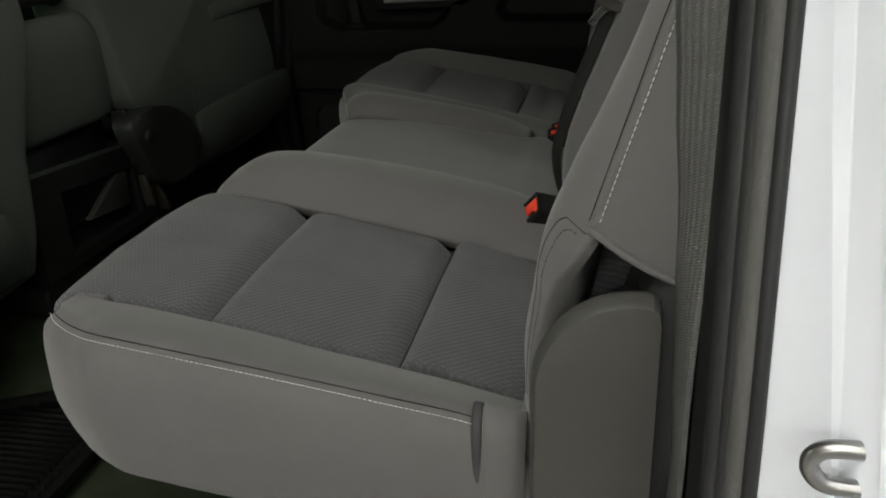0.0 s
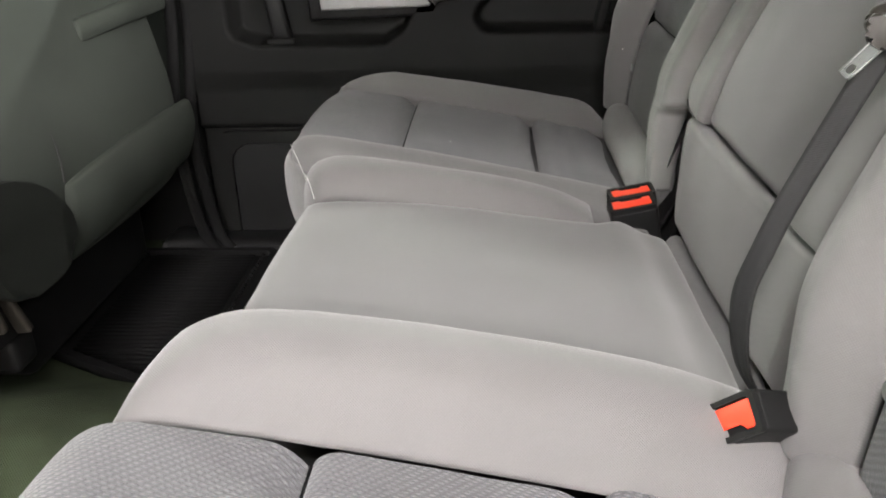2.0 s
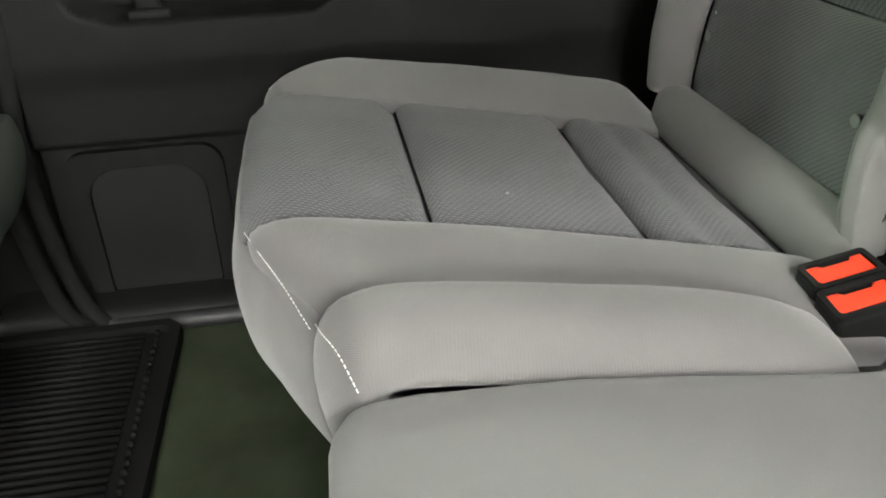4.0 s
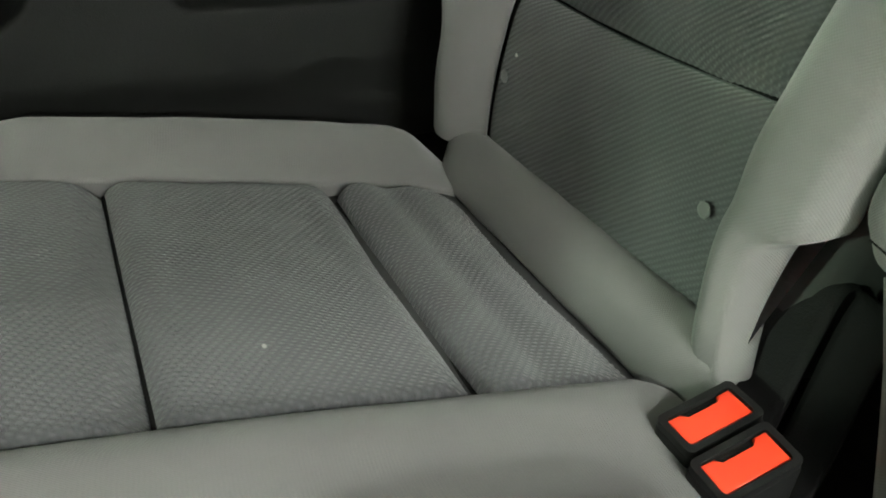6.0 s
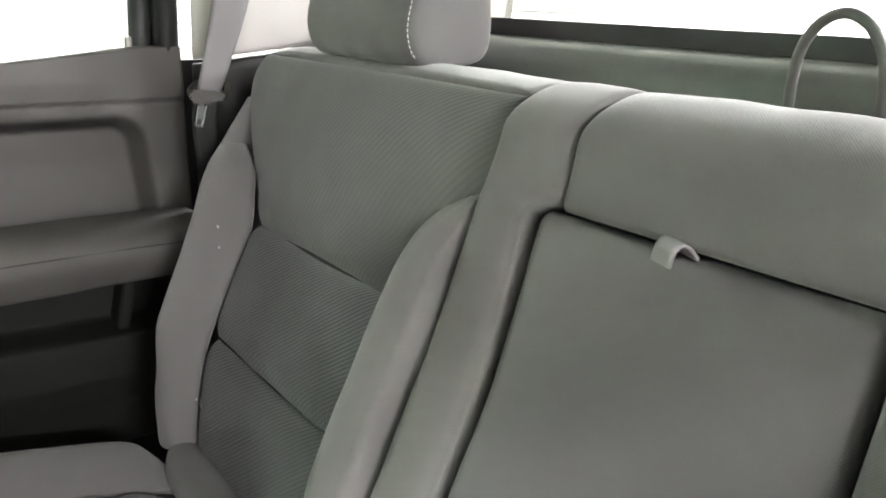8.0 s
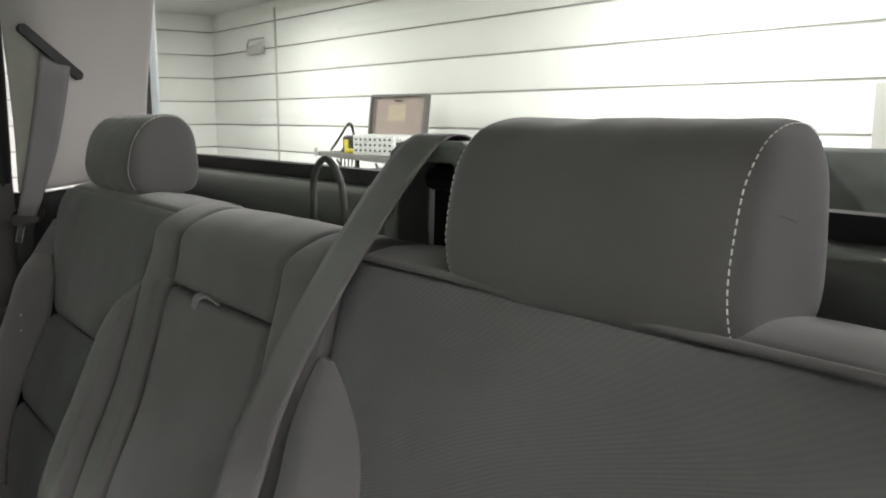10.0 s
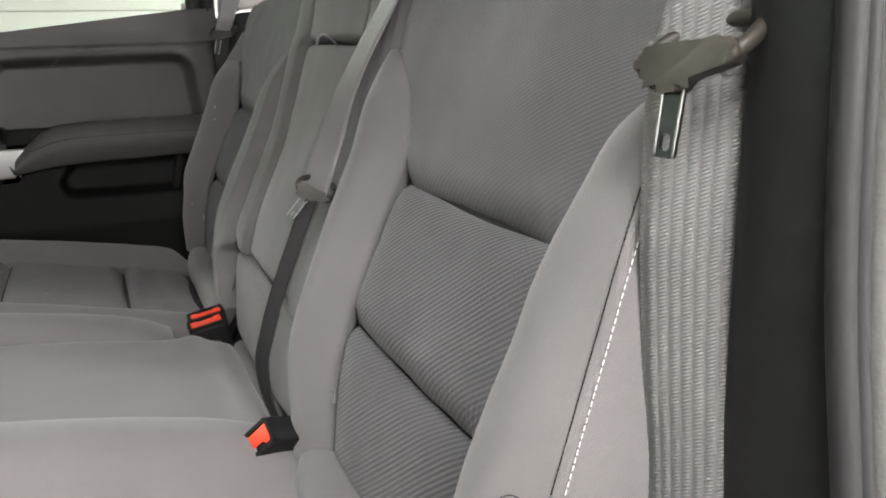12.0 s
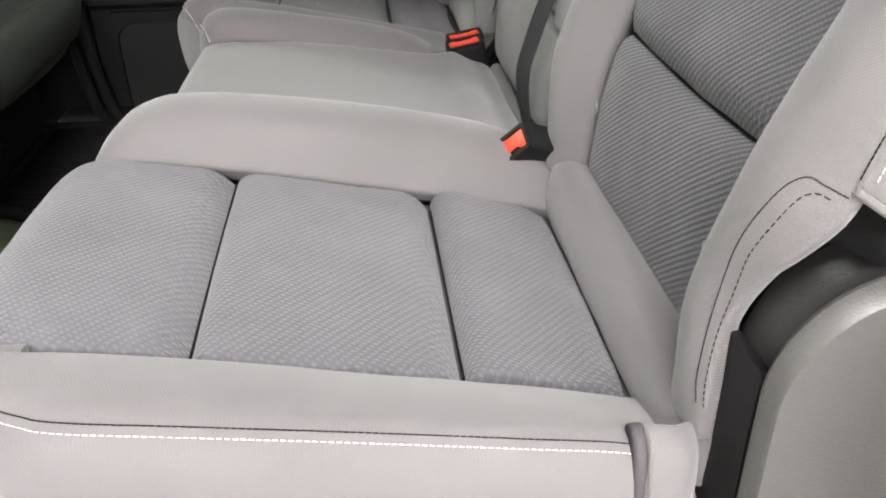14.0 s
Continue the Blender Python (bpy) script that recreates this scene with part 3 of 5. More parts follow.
    box("lock_collar", (0.032, 0.02, 0.010), pose(0.585, 1.610, 0.940), TRIMGREY, d, 0.004)
    # window frame, front and rear posts
    tube("window_post", [(0.605, 1.625, 0.93), (0.608, 1.615, 1.1), (0.60, 1.56, ROOF)], 0.016, SEALRUBBER, d)
    tube("frame_post", [(0.630, 1.603, 0.88), (0.632, 1.593, 1.1), (0.623, 1.543, ROOF)], 0.017, DARKPLASTIC, d)
    slab("rear_post_trim", [(0.605, 0.93), (0.628, 0.93), (0.622, ROOF), (0.598, ROOF)], -0.02, 0, DARKPLASTIC, d, far_plane(1.615))
    tube("front_post", [(-0.235, 1.62, 0.90), (-0.225, 1.6, 1.1), (-0.20, 1.55, ROOF)], 0.02, SEALRUBBER, d)
    box("window_pane", (0.86, 0.005, 0.55), pose(0.19, 1.632, 1.16, 5, 0, 0), DOORGLASS, d, 0)
    return d


rear_door()
# dark seal and pillar ahead of and behind that door
tagged(box("trim", (0.20, 0.05, 1.25), pose(-0.31, 1.578, 0.785), DARKPLASTIC, r=0.015), "dark lower trim of the pillar between the doors", "pillar", kind="structure")
for xa, mm in ((-0.205, SEALDARK), (-0.235, SEALDARK)):
    tagged(tube("door_seal", [(xa + 0.06, 1.47, 0.19), (xa + 0.02, 1.49, 0.24), (xa - 0.005, 1.505, 0.42), (xa + 0.01, 1.52, 0.62), (xa + 0.02, 1.54, 0.9), (xa + 0.04, 1.53, ROOF)], 0.011, mm), "black rubber door seal", "door seal", kind="structure")
tagged(tube("door_seal", [(-0.15, 1.47, 0.195), (0.1, 1.46, 0.20), (0.6, 1.46, 0.20)], 0.012, SEALRUBBER), "black rubber door seal", "door seal", kind="structure")
tagged(box("sill", (1.0, 0.10, 0.06), pose(0.2, 1.52, 0.185), DARKPLASTIC, r=0.02), "black door sill plate", "door sill", kind="structure")
tagged(box("sill", (1.0, 0.10, 0.06), pose(0.2, -0.06, 0.17), DARKPLASTIC, r=0.02), "black door sill plate", "door sill", kind="structure")


# ---- rear pillars, window and bed ----
def rear_pillars():
    for far in (True, False):
        t = thing("pillar_trim", "light grey rear pillar trim with a belt slot" if far else "light grey pillar trim over a dark lower panel", "pillar", kind="structure")
        y = lambda v: flip(v, far)
        top = [[V(0.640, y(-0.035), 0.935), V(0.70, y(0.005), 0.945), V(0.87, y(-0.035), 0.96)],
               [V(0.640, y(-0.03), 1.06), V(0.70, y(0.012), 1.07), V(0.87, y(-0.03), 1.08)],
               [V(0.625, y(0.01), 1.25), V(0.70, y(0.035), 1.25), V(0.875, y(0.02), 1.25)],
               [V(0.60, y(0.06), ROOF), V(0.70, y(0.08), ROOF), V(0.88, y(0.08), ROOF)]]
        if not far:
            top = [[V(0.630, y(-0.020), 0.922), V(0.645, y(0.045), 0.930), V(0.87, y(0.06), 0.96)],
                   [V(0.630, y(-0.012), 1.06), V(0.650, y(0.045), 1.06), V(0.87, y(0.06), 1.08)],
                   [V(0.620, y(0.03), 1.25), V(0.650, y(0.075), 1.25), V(0.875, y(0.08), 1.25)],
                   [V(0.60, y(0.08), ROOF), V(0.64, y(0.12), ROOF), V(0.88, y(0.12), ROOF)]]
        pad("upper_trim", top, (-0.3, -1 if far else 1, 0), TRIMGREY, t, thick=0.02, r=0.006 if far else 0.002, puff=0.0, wobble=0)
        low = [[V(0.640, y(-0.035), 0.2), V(0.70, y(0.0), 0.2), V(0.87, y(-0.01), 0.2)],
               [V(0.640, y(-0.035), 0.93), V(0.70, y(0.0), 0.94), V(0.87, y(-0.03), 0.955)]]
        if not far:
            low = [[V(0.634, y(-0.040), 0.2), V(0.652, y(0.045), 0.2), V(0.87, y(0.05), 0.2)],
                   [V(0.633, y(-0.032), 0.925), V(0.648, y(0.042), 0.928), V(0.87, y(0.055), 0.955)]]
        pad("lower_trim", low, (-0.3, -1 if far else 1, 0), DARKPLASTIC, t, thick=0.02, r=0.004, puff=0.0, wobble=0)
        if far:
            # belt slot, a dark slanting opening with a rim
            m = Matrix.Translation((0.697, 1.470, 1.168)) @ Euler((radians(90), radians(38), radians(16))).to_matrix().to_4x4()
            slab("belt_slot", rounded(-0.066, -0.008, 0.062, 0.008, 0.007), -0.004, 0.006, DARKPLASTIC, t, m)


rear_pillars()


def rear_window():
    t = thing("window_1", "rear window of the cab with black rubber gasket", "window", kind="structure")
    y0, y1 = -0.05, 1.566
    # metal sill that rolls towards the cab
    prof = [(0.815, 0.60), (0.815, 0.93), (0.818, 0.962), (0.828, 0.978), (0.845, 0.985), (0.875, 0.985), (0.875, 0.60)]
    bm = bmesh.new()
    ends = [[bm.verts.new((x, yy, z)) for x, z in prof] for yy in (-0.10, 1.60)]
    n = len(prof)
    for i in range(n):
        bm.faces.new((ends[0][i], ends[0][(i + 1) % n], ends[1][(i + 1) % n], ends[1][i]))
    bm.faces.new(ends[0])
    bm.faces.new(ends[1])
    sharp(part("window_sill", bm, SHEET, t, "dark grey painted metal sill"), 60)
    frame_slab("gasket", rounded(y0 - 0.03, 0.983, y1 + 0.060, ROOF + 0.01, 0.03), rounded(y0, 1.003, y1 - 0.016, ROOF - 0.03, 0.03), 0, 0.02, SEALRUBBER, t, back_plane(0.866))
    pane = slab("pane", rounded(y0 - 0.01, 0.99, y1 + 0.005, ROOF, 0.05), 0, 0.004, GLASS, t, back_plane(0.875))
    pane.visible_shadow = False
    box("lower_back_panel", (0.05, 1.9, 0.5), pose(0.855, 0.748, 0.42), SHEET, t, 0.005)
    for ya, yb in ((-0.30, -0.10), (1.62, 1.80)):
        box("corner_post", (0.06, yb - ya, 0.5), pose(0.90, (ya + yb) / 2, 1.2), PAINT, t, 0.01)


rear_window()


def truck_bed():
    t = thing("truck_bed", "open pickup bed with worn grey rail cap", "truck bed")
    for far in (True, False):
        y = lambda v: flip(v, far)
        a, b, zt = 0.90, 3.72, 0.905
        rail = [[V(a, y(-0.40), zt - 0.05), V(a, y(-0.38), zt), V(a, y(-0.28), zt + 0.006), V(a, y(-0.26), zt - 0.05)],
                [V(b, y(-0.40), zt - 0.0), V(b, y(-0.38), zt + 0.05), V(b, y(-0.28), zt + 0.056), V(b, y(-0.26), zt)]]
        pad("rail_cap", rail, (0, 0, 1), RAILPLASTIC, t, thick=0.02, r=0.008, puff=0.0, nu=12, nv=40, wobble=0.003, label="scuffed dark grey rail cap")
        slab("side_wall", [(a, 0.30), (b, 0.34), (b, zt + 0.01), (a, zt - 0.04)], -0.03, 0, BEDPAINT, t, far_plane(y(-0.30)) if far else near_plane(y(-0.30)))
        if far:
            for px, pw in ((1.60, 0.13), (2.26, 0.22), (3.17, 0.16), (3.43, 0.11)):
                frame_slab("stake_plate", rounded(px - pw / 2, 0.74, px + pw / 2, 0.875, 0.02), rounded(px - 0.028, 0.765, px + 0.028, 0.822, 0.026), 0, 0.012, PLATEGREY, t, far_plane(y(-0.31)))
                slab("stake_hole", rounded(px - 0.027, 0.766, px + 0.027, 0.821, 0.025), 0, 0.003, DARKPLASTIC, t, far_plane(y(-0.31)))
            box("rail_end", (0.07, 0.05, 0.13), pose(3.66, y(-0.30), 0.90), BOTTLELIGHT, t, 0.015, label="pale worn metal bracket")
    box("bed_floor", (2.8, 2.0, 0.04), pose(2.35, 0.748, 0.28), BEDPAINT, t, 0.005)
    box("tailgate", (0.06, 2.0, 0.62), pose(3.78, 0.748, 0.62), BEDPAINT, t, 0.02)


truck_bed()


# ---- near door opening: seals, painted jamb, striker ----
def tumble(z, y):
    return y + 0.10 * max(0, z - 0.8) ** 1.3 - 0.15 * min(0.24, max(0, 0.8 - z))


def near_jamb():
    def lineof(x, y, zs=(0.15, 0.35, 0.50, 0.60, 0.70, 0.80, 0.95, 1.15, ROOF)):
        return [V(x - 0.06 * max(0, z - 0.9), tumble(z, y), z) for z in zs]
    tagged(tube("door_seal", lineof(0.6325, -0.026), 0.0070, SEALRUBBER, steps=60), "black rubber seal round the open doorway", "door seal", kind="structure")
    tagged(tube("door_seal", lineof(0.6365, -0.0305), 0.0055, SEALRUBBER, steps=60), "black rubber seal round the open doorway", "door seal", kind="structure")
    tagged(tube("door_seal", lineof(0.6415, -0.0345), 0.0065, SEALGREY, steps=60), "grey bulb seal round the open doorway", "door seal", kind="structure")
    tagged(tube("door_seal", lineof(0.6465, -0.0395), 0.0040, SEALRUBBER, steps=60), "black rubber seal round the open doorway", "door seal", kind="structure")
    j = thing("door_jamb", "glossy white painted door jamb of the truck", "door jamb", kind="structure")
    zs = (0.10, 0.35, 0.5, 0.6, 0.7, 0.8, 0.9, 1.0, 1.2, ROOF)
    curves = []
    for z in zs:
        l = 0.06 * max(0, z - 0.9)
        curves.append([V(0.645 - l, tumble(z, -0.0365), z), V(0.661 - l, tumble(z, -0.047), z), V(0.688 - l, tumble(z, -0.070), z), V(0.702 - l, tumble(z, -0.12), z), V(0.712 - l, tumble(z, -0.185), z), V(0.735 - l, tumble(z, -0.212), z), V(0.95, tumble(z, -0.215), z)])
    pad("jamb_panel", curves, (-0.6, -0.8, 0), PAINT, j, thick=0.01, r=0.002, puff=0.0, nu=40, nv=20, wobble=0)
    s = thing("door_striker", "bright metal door striker loop on the jamb", "striker")
    tube("loop", [V(0.706, -0.112, 0.640), V(0.685, -0.110, 0.6385), V(0.668, -0.108, 0.637), V(0.6615, -0.107, 0.632), V(0.6615, -0.107, 0.625), V(0.668, -0.108, 0.6195), V(0.685, -0.110, 0.6195), V(0.708, -0.112, 0.620)], 0.0040, METAL, s, seg=12)
    box("base_plate", (0.008, 0.05, 0.06), pose(0.702, -0.122, 0.629, 0, 0, -20), METAL, s, 0.003)


near_jamb()


# ---- rear seat ----
SEAM_Z = [(0.08, 0.534), (0.11, 0.537), (0.235, 0.518), (0.405, 0.484), (0.525, 0.458)]
BACK_X = [(0.43, 0.548), (0.49, 0.552), (0.56, 0.560), (0.628, 0.573), (0.758, 0.632), (0.88, 0.668), (0.96, 0.692)]


def sz(x):
    return interp(x, SEAM_Z)


def bx(z):
    return interp(z, BACK_X)


def front_line(y0, y1, xs, far=False, dish=0.0):
    return [[V(x, flip(y0, far), z), V(x, flip((y0 + y1) / 2, far), z + 0.002 - dish * ease((x - 0.22) / 0.2)), V(x, flip(y1, far), z)] for x, z in xs]


def outer_cushion(t, far):
    """The cushion of an outer seat: three ribbed pads, two bolsters, skirt, rear roll."""
    f = lambda p: V(p[0], flip(p[1], far), p[2])
    yo, yi = 0.172, 0.449
    ys = yo if far else yo + 0.006
    nose = [(0.0795, 0.484), (0.0815, 0.508), (0.092, 0.526), (0.120, 0.536), (0.175, 0.529), (0.2345, 0.519)]
    s1, s2 = (0.226, 0.403) if far else (0.2345, 0.405)
    dish = 0.007 if far else 0.002
    skirt = [(0.125, 0.375), (0.106, 0.42), (0.092, 0.455), (0.0835, 0.486)]
    nose[-1] = (s1 - 0.0005, sz(s1) + 0.001)
    soft, lip = ("v", 0.030, 0.0150, 2.0), ("c", 0.014, 0.0135, 1)
    pad("front_pad", front_line(ys, yi, nose, far), (-0.3, 0, 1), INSERT, t, r=0.018, side=0.004, pucker=0.06, puff=0.006, nu=170, nv=48, creases=(("c", 0.014, 0.006, 1), soft))
    if far:
        # one plain panel round the front, from the stitched edge of the inner bolster
        face = ((0.925, 0.134), (0.965, 0.113), (1.0, 0.098), (1.045, 0.0805), (1.10, 0.0775), (1.20, 0.0770), (1.326, 0.0785))
        rows = [[V(x + dx, yy, z - 0.004 * (yy < 0.95)) for yy, x in face] for z, dx in ((0.520, 0.004), (0.508, -0.0015), (0.48, -0.0030), (0.45, 0.0), (0.42, 0.010), (0.385, 0.030))]
        pad("front_panel", rows, (-1, 0, 0), FABRIC, t, thick=0.012, r=0.003, puff=0.002, nu=40, nv=24)
    else:
        pad("front_skirt", front_line(yo + 0.004, yi - 0.004, skirt, far), (-1, 0, 0), FABRIC, t, r=0.005, puff=0.004)
    pad("middle_pad", front_line(ys, yi, [(x, sz(x) + 0.001) for x in (s1 + 0.0005, 0.29, 0.35, s2 - 0.0005)], far, dish), (0, 0, 1), INSERT, t, r=0.018, side=0.004, pucker=0.06, puff=0.007, nu=170, nv=48, creases=(("c", 0.018, 0.0140, 1), soft))
    swell = ((s2 + 0.0005, 0.001), (0.426, 0.006), (0.447, 0.001), (0.470, 0.004), (0.497, -0.001), (0.522, -0.001)) if far else ((s2 + 0.0005, 0.001), (0.428, 0.005), (0.465, 0.001), (0.497, -0.001), (0.522, 0.0))
    pad("rear_pad", front_line(ys + 0.004, yi + 0.006, [(x, sz(x) + h) for x, h in swell], far, dish), (0, 0, 1), INSERT, t, r=0.018, side=0.004, pucker=0.06, puff=0.005, nu=170, nv=48, creases=(lip, ("v", 0.034, 0.013, 1.8)))
    # black rods along the groove bottoms paint the shade of the drawn-in seams
    for x, d, lower in ((s1 - 0.0014, 0.0, 0.0108), (s2, dish, 0.0140)):
        tube("seam_shade", [f((x, yo + 0.006, sz(x) - lower)), f((x, 0.31, sz(x) - lower + 0.0015 - d)), f((x, yi - 0.006, sz(x) - lower))], 0.0020, THREADSHADE, t, seg=6, steps=16)
    # outer bolster and skirt in one: from the seam over a ridge to the stitched edge, and down the side; round the front corner
    rows, line = [], []
    side = -1 if not far else 1

    def section(s, e, d, drop, lift):
        """s: seam, e: stitched edge, d: the way out, drop: how deep the skirt hangs."""
        d3 = V(d[0], d[1], 0)
        mid = lambda k, up: s.lerp(e, k) + V(0, 0, up)
        pts = [s, mid(0.35, lift * 0.8), mid(0.7, lift), e - d3 * 0.004, e + d3 * 0.010 - V(0, 0, 0.012), e + d3 * 0.015 - V(0, 0, drop * 0.30), e + d3 * 0.013 - V(0, 0, drop * 0.58), e + d3 * 0.000 - V(0, 0, drop * 0.87), e - d3 * 0.022 - V(0, 0, drop)]
        rows.append([f(tuple(p)) for p in pts])
        line.append(f(tuple(e + d3 * 0.0050 - V(0, 0, 0.0035))))
    for deg in (90, 70, 50, 32, 16, 0):
        th = radians(deg)
        d = (-math.sin(th), -math.cos(th))
        rr = 0.080 + 0.010 * (deg / 90) ** 2 + (0.007 if far else -0.010) * math.sin(2 * th)
        e = V(0.19 + d[0] * rr, 0.172 + d[1] * rr, 0.546 - 0.016 * (deg / 90) ** 2)
        s = V(0.19 - 0.078 * math.sin(th), ys - 0.002, sz(0.19 - 0.078 * math.sin(th)))
        if deg == 90:
            s, e = s + V(0.012, 0.022, -0.012), e + V(0.006, 0.022, -0.012)
        section(s, e, d, 0.150, 0.006 * (1 - deg / 90))
    for x, up, w in ((0.25, 0.022, 0.080), (0.33, 0.026, 0.080), (0.42, 0.029, 0.079), (0.488, 0.029, 0.076), (0.515, 0.012, 0.072), (0.535, -0.014, 0.068)):
        section(V(x, ys - 0.002, sz(x)), V(x, yo - w, sz(x) + up), (0, -1), 0.150, 0.005)
    bolster = pad("outer_bolster", rows, (-0.2, 0.6 * side, 1), FABRIC, t, r=0.004, puff=0.001, nu=44, nv=48)
    line = line[1:11]
    stitches("stitching", line, (0, side, 0.5), THREAD, bolster, pitch=0.0038, length=0.0030, wide=0.0005, high=0.0008, label="white topstitching")
    stitches("seam_line", [p + V(0, -0.004 * side, 0.0035) for p in line], (0, 0.6 * side, 1), THREADSHADE, bolster, pitch=0.0034, length=0.0034, wide=0.0006, high=0.0010)
    # rear roll in the bite of the seat
    y_a, y_b = (0.126, 0.500) if far else (0.098, 0.488)
    rows = []
    for q in (0.0, 0.012, 0.035, 0.10, 0.20, 0.29, y_b - y_a - 0.035, y_b - y_a - 0.012, y_b - y_a):
        end = min(q, y_b - y_a - q)
        k = 1 - 0.55 * max(0, 1 - end / 0.035) ** 2
        top = 0.492 + 0.010 * k
        rows.append([f((0.517 + 0.014 * (1 - k), y_a + q, 0.448)), f((0.5185 + 0.012 * (1 - k), y_a + q, 0.474 * k + 0.45 * (1 - k))), f((0.528 + 0.006 * (1 - k), y_a + q, top - 0.006)), f((0.548, y_a + q, top)), f((0.572, y_a + q, top - 0.016))])
    pad("rear_roll", rows, (-0.5, 0, 1), FABRIC, t, r=0.010, puff=0.003, nu=24, nv=40)
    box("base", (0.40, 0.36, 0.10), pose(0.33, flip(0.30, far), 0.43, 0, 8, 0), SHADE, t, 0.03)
    if not far:
        # worn corner piece at the rear of the skirt
        down = ((0.098, 0.508), (0.0875, 0.502), (0.0810, 0.488), (0.0785, 0.450), (0.0815, 0.385))
        rows = [[f((x, yy + dy, z - dz)) for yy, z in down] for x, dy, dz in ((0.4925, 0.001, 0.0), (0.503, 0.0, 0.001), (0.516, 0.001, 0.004), (0.525, 0.010, 0.010))]
        pad("corner_tab", rows, (0, -1, 0.3), FABRIC, t, thick=0.012, r=0.003, puff=0.001, nu=16, nv=24)
        rows = [[f((x, yy + 0.0025, z)) for yy, z in down] for x in (0.4845, 0.4885, 0.4925)]
        pad("worn_strip", rows, (0, -1, 0.3), WORNSTRIP, t, thick=0.010, r=0.003, puff=0.001, nu=10, nv=24, label="dark worn fastening strip")


def near_cushion(t):
    outer_cushion(t, False)
    # inner bolster that falls to the flat middle place
    rows = []
    for x, z, e in ((0.132, 0.42, 0.0), (0.114, 0.455, 0.0), (0.106, 0.50, 0.003), (0.114, 0.526, 0.012), (0.142, 0.532, 0.026), (0.18, 0.527, 0.038), (0.27, 0.511, 0.047), (0.38, 0.489, 0.051), (0.46, 0.472, 0.048), (0.515, 0.462, 0.034), (0.545, 0.452, 0.014)):
        rows.append([V(x - 0.004, 0.452, z), V(x, 0.478, z + e * 0.75), V(x + 0.004, 0.512, z + e), V(x + 0.010, 0.548, z + e * 0.72), V(x + 0.016, 0.590, z - 0.032)])
    pad("inner_bolster", rows, (0, 0, 1), FABRIC, t, r=0.004, puff=0.003, nu=24, nv=40)
    rows = [[V(x + 0.008, y, z) for y in (0.545, 0.65, 0.75, 0.854)] for x, z in ((0.155, 0.40), (0.135, 0.44), (0.127, 0.485), (0.136, 0.514), (0.160, 0.525), (0.26, 0.522), (0.37, 0.508), (0.435, 0.499), (0.463, 0.5015), (0.487, 0.4885), (0.510, 0.480), (0.520, 0.462))]
    pad("middle_cushion", rows, (0, 0, 1), PLAIN, t, r=0.006, puff=0.004, nu=24, nv=40)
    rows = []
    for x, z, e in ((0.155, 0.42, 0.0), (0.137, 0.455, 0.0), (0.130, 0.495, 0.006), (0.138, 0.520, 0.018), (0.16, 0.527, 0.026), (0.20, 0.526, 0.028), (0.32, 0.510, 0.026), (0.40, 0.498, 0.020), (0.45, 0.484, 0.012)):
        lag = max(0, 0.185 - x) * 0.38
        rows.append([V(x + 0.002 + lag, 0.854, z), V(x + lag * 0.6, 0.874, z + e * 0.85), V(x + lag * 0.2, 0.898, z + e * 1.05), V(x + 0.001, 0.917, z + e * 0.85), V(x + 0.004, 0.931, z + e * 0.2)])
    end = pad("end_bolster", rows, (0, 0, 1), FABRIC, t, r=0.006, puff=0.002, nu=20, nv=34)
    stitches("end_stitching", [V(0.1345, 0.916, 0.532), V(0.138, 0.896, 0.539), V(0.146, 0.876, 0.538), V(0.1545, 0.857, 0.525)], (-1, 0, 0.8), THREAD, end, pitch=0.0036, length=0.0028, wide=0.0008, high=0.0010, label="white topstitching")
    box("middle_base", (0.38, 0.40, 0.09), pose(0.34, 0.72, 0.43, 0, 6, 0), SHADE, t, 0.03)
    rows = [[V(0.522, y, 0.440), V(0.524, y, 0.464), V(0.532, y, 0.475), V(0.542, y, 0.474), V(0.549, y, 0.462), V(0.550, y, 0.44)] for y in (0.585, 0.7, 0.8, 0.875)]
    pad("middle_roll", rows, (0, 0, 1), PLAIN, t, thick=0.02, r=0.003, puff=0.002, nu=14)


def far_cushion(t):
    outer_cushion(t, True)
    rows = []
    for x, z, e in ((0.150, 0.42, 0.0), (0.128, 0.455, 0.0), (0.104, 0.50, 0.004), (0.100, 0.528, 0.010), (0.125, 0.536, 0.013), (0.18, 0.528, 0.014), (0.27, 0.512, 0.014), (0.38, 0.489, 0.014), (0.46, 0.473, 0.013), (0.52, 0.46, 0.010)):
        lag = max(0, 0.19 - x) * 0.55
        rows.append([V(x - 0.010, 1.044, z), V(x, 1.012, z + e), V(x + lag * 0.5, 0.975, z + e * 0.8 - 0.004), V(x + lag, 0.942, z + 0.003), V(x + lag * 1.2, 0.919, z - 0.004)])
    pad("inner_bolster", rows, (0, -0.4, 1), FABRIC, t, r=0.007, puff=0.003, nu=24, nv=40)
    stitches("front_stitching", [V(0.089, 1.040, 0.532), V(0.102, 1.0, 0.534), V(0.116, 0.965, 0.530), V(0.131, 0.930, 0.518)], (-1, -0.3, 0.8), THREAD, t, pitch=0.0036, length=0.0028, wide=0.0008, high=0.0008, label="white topstitching")


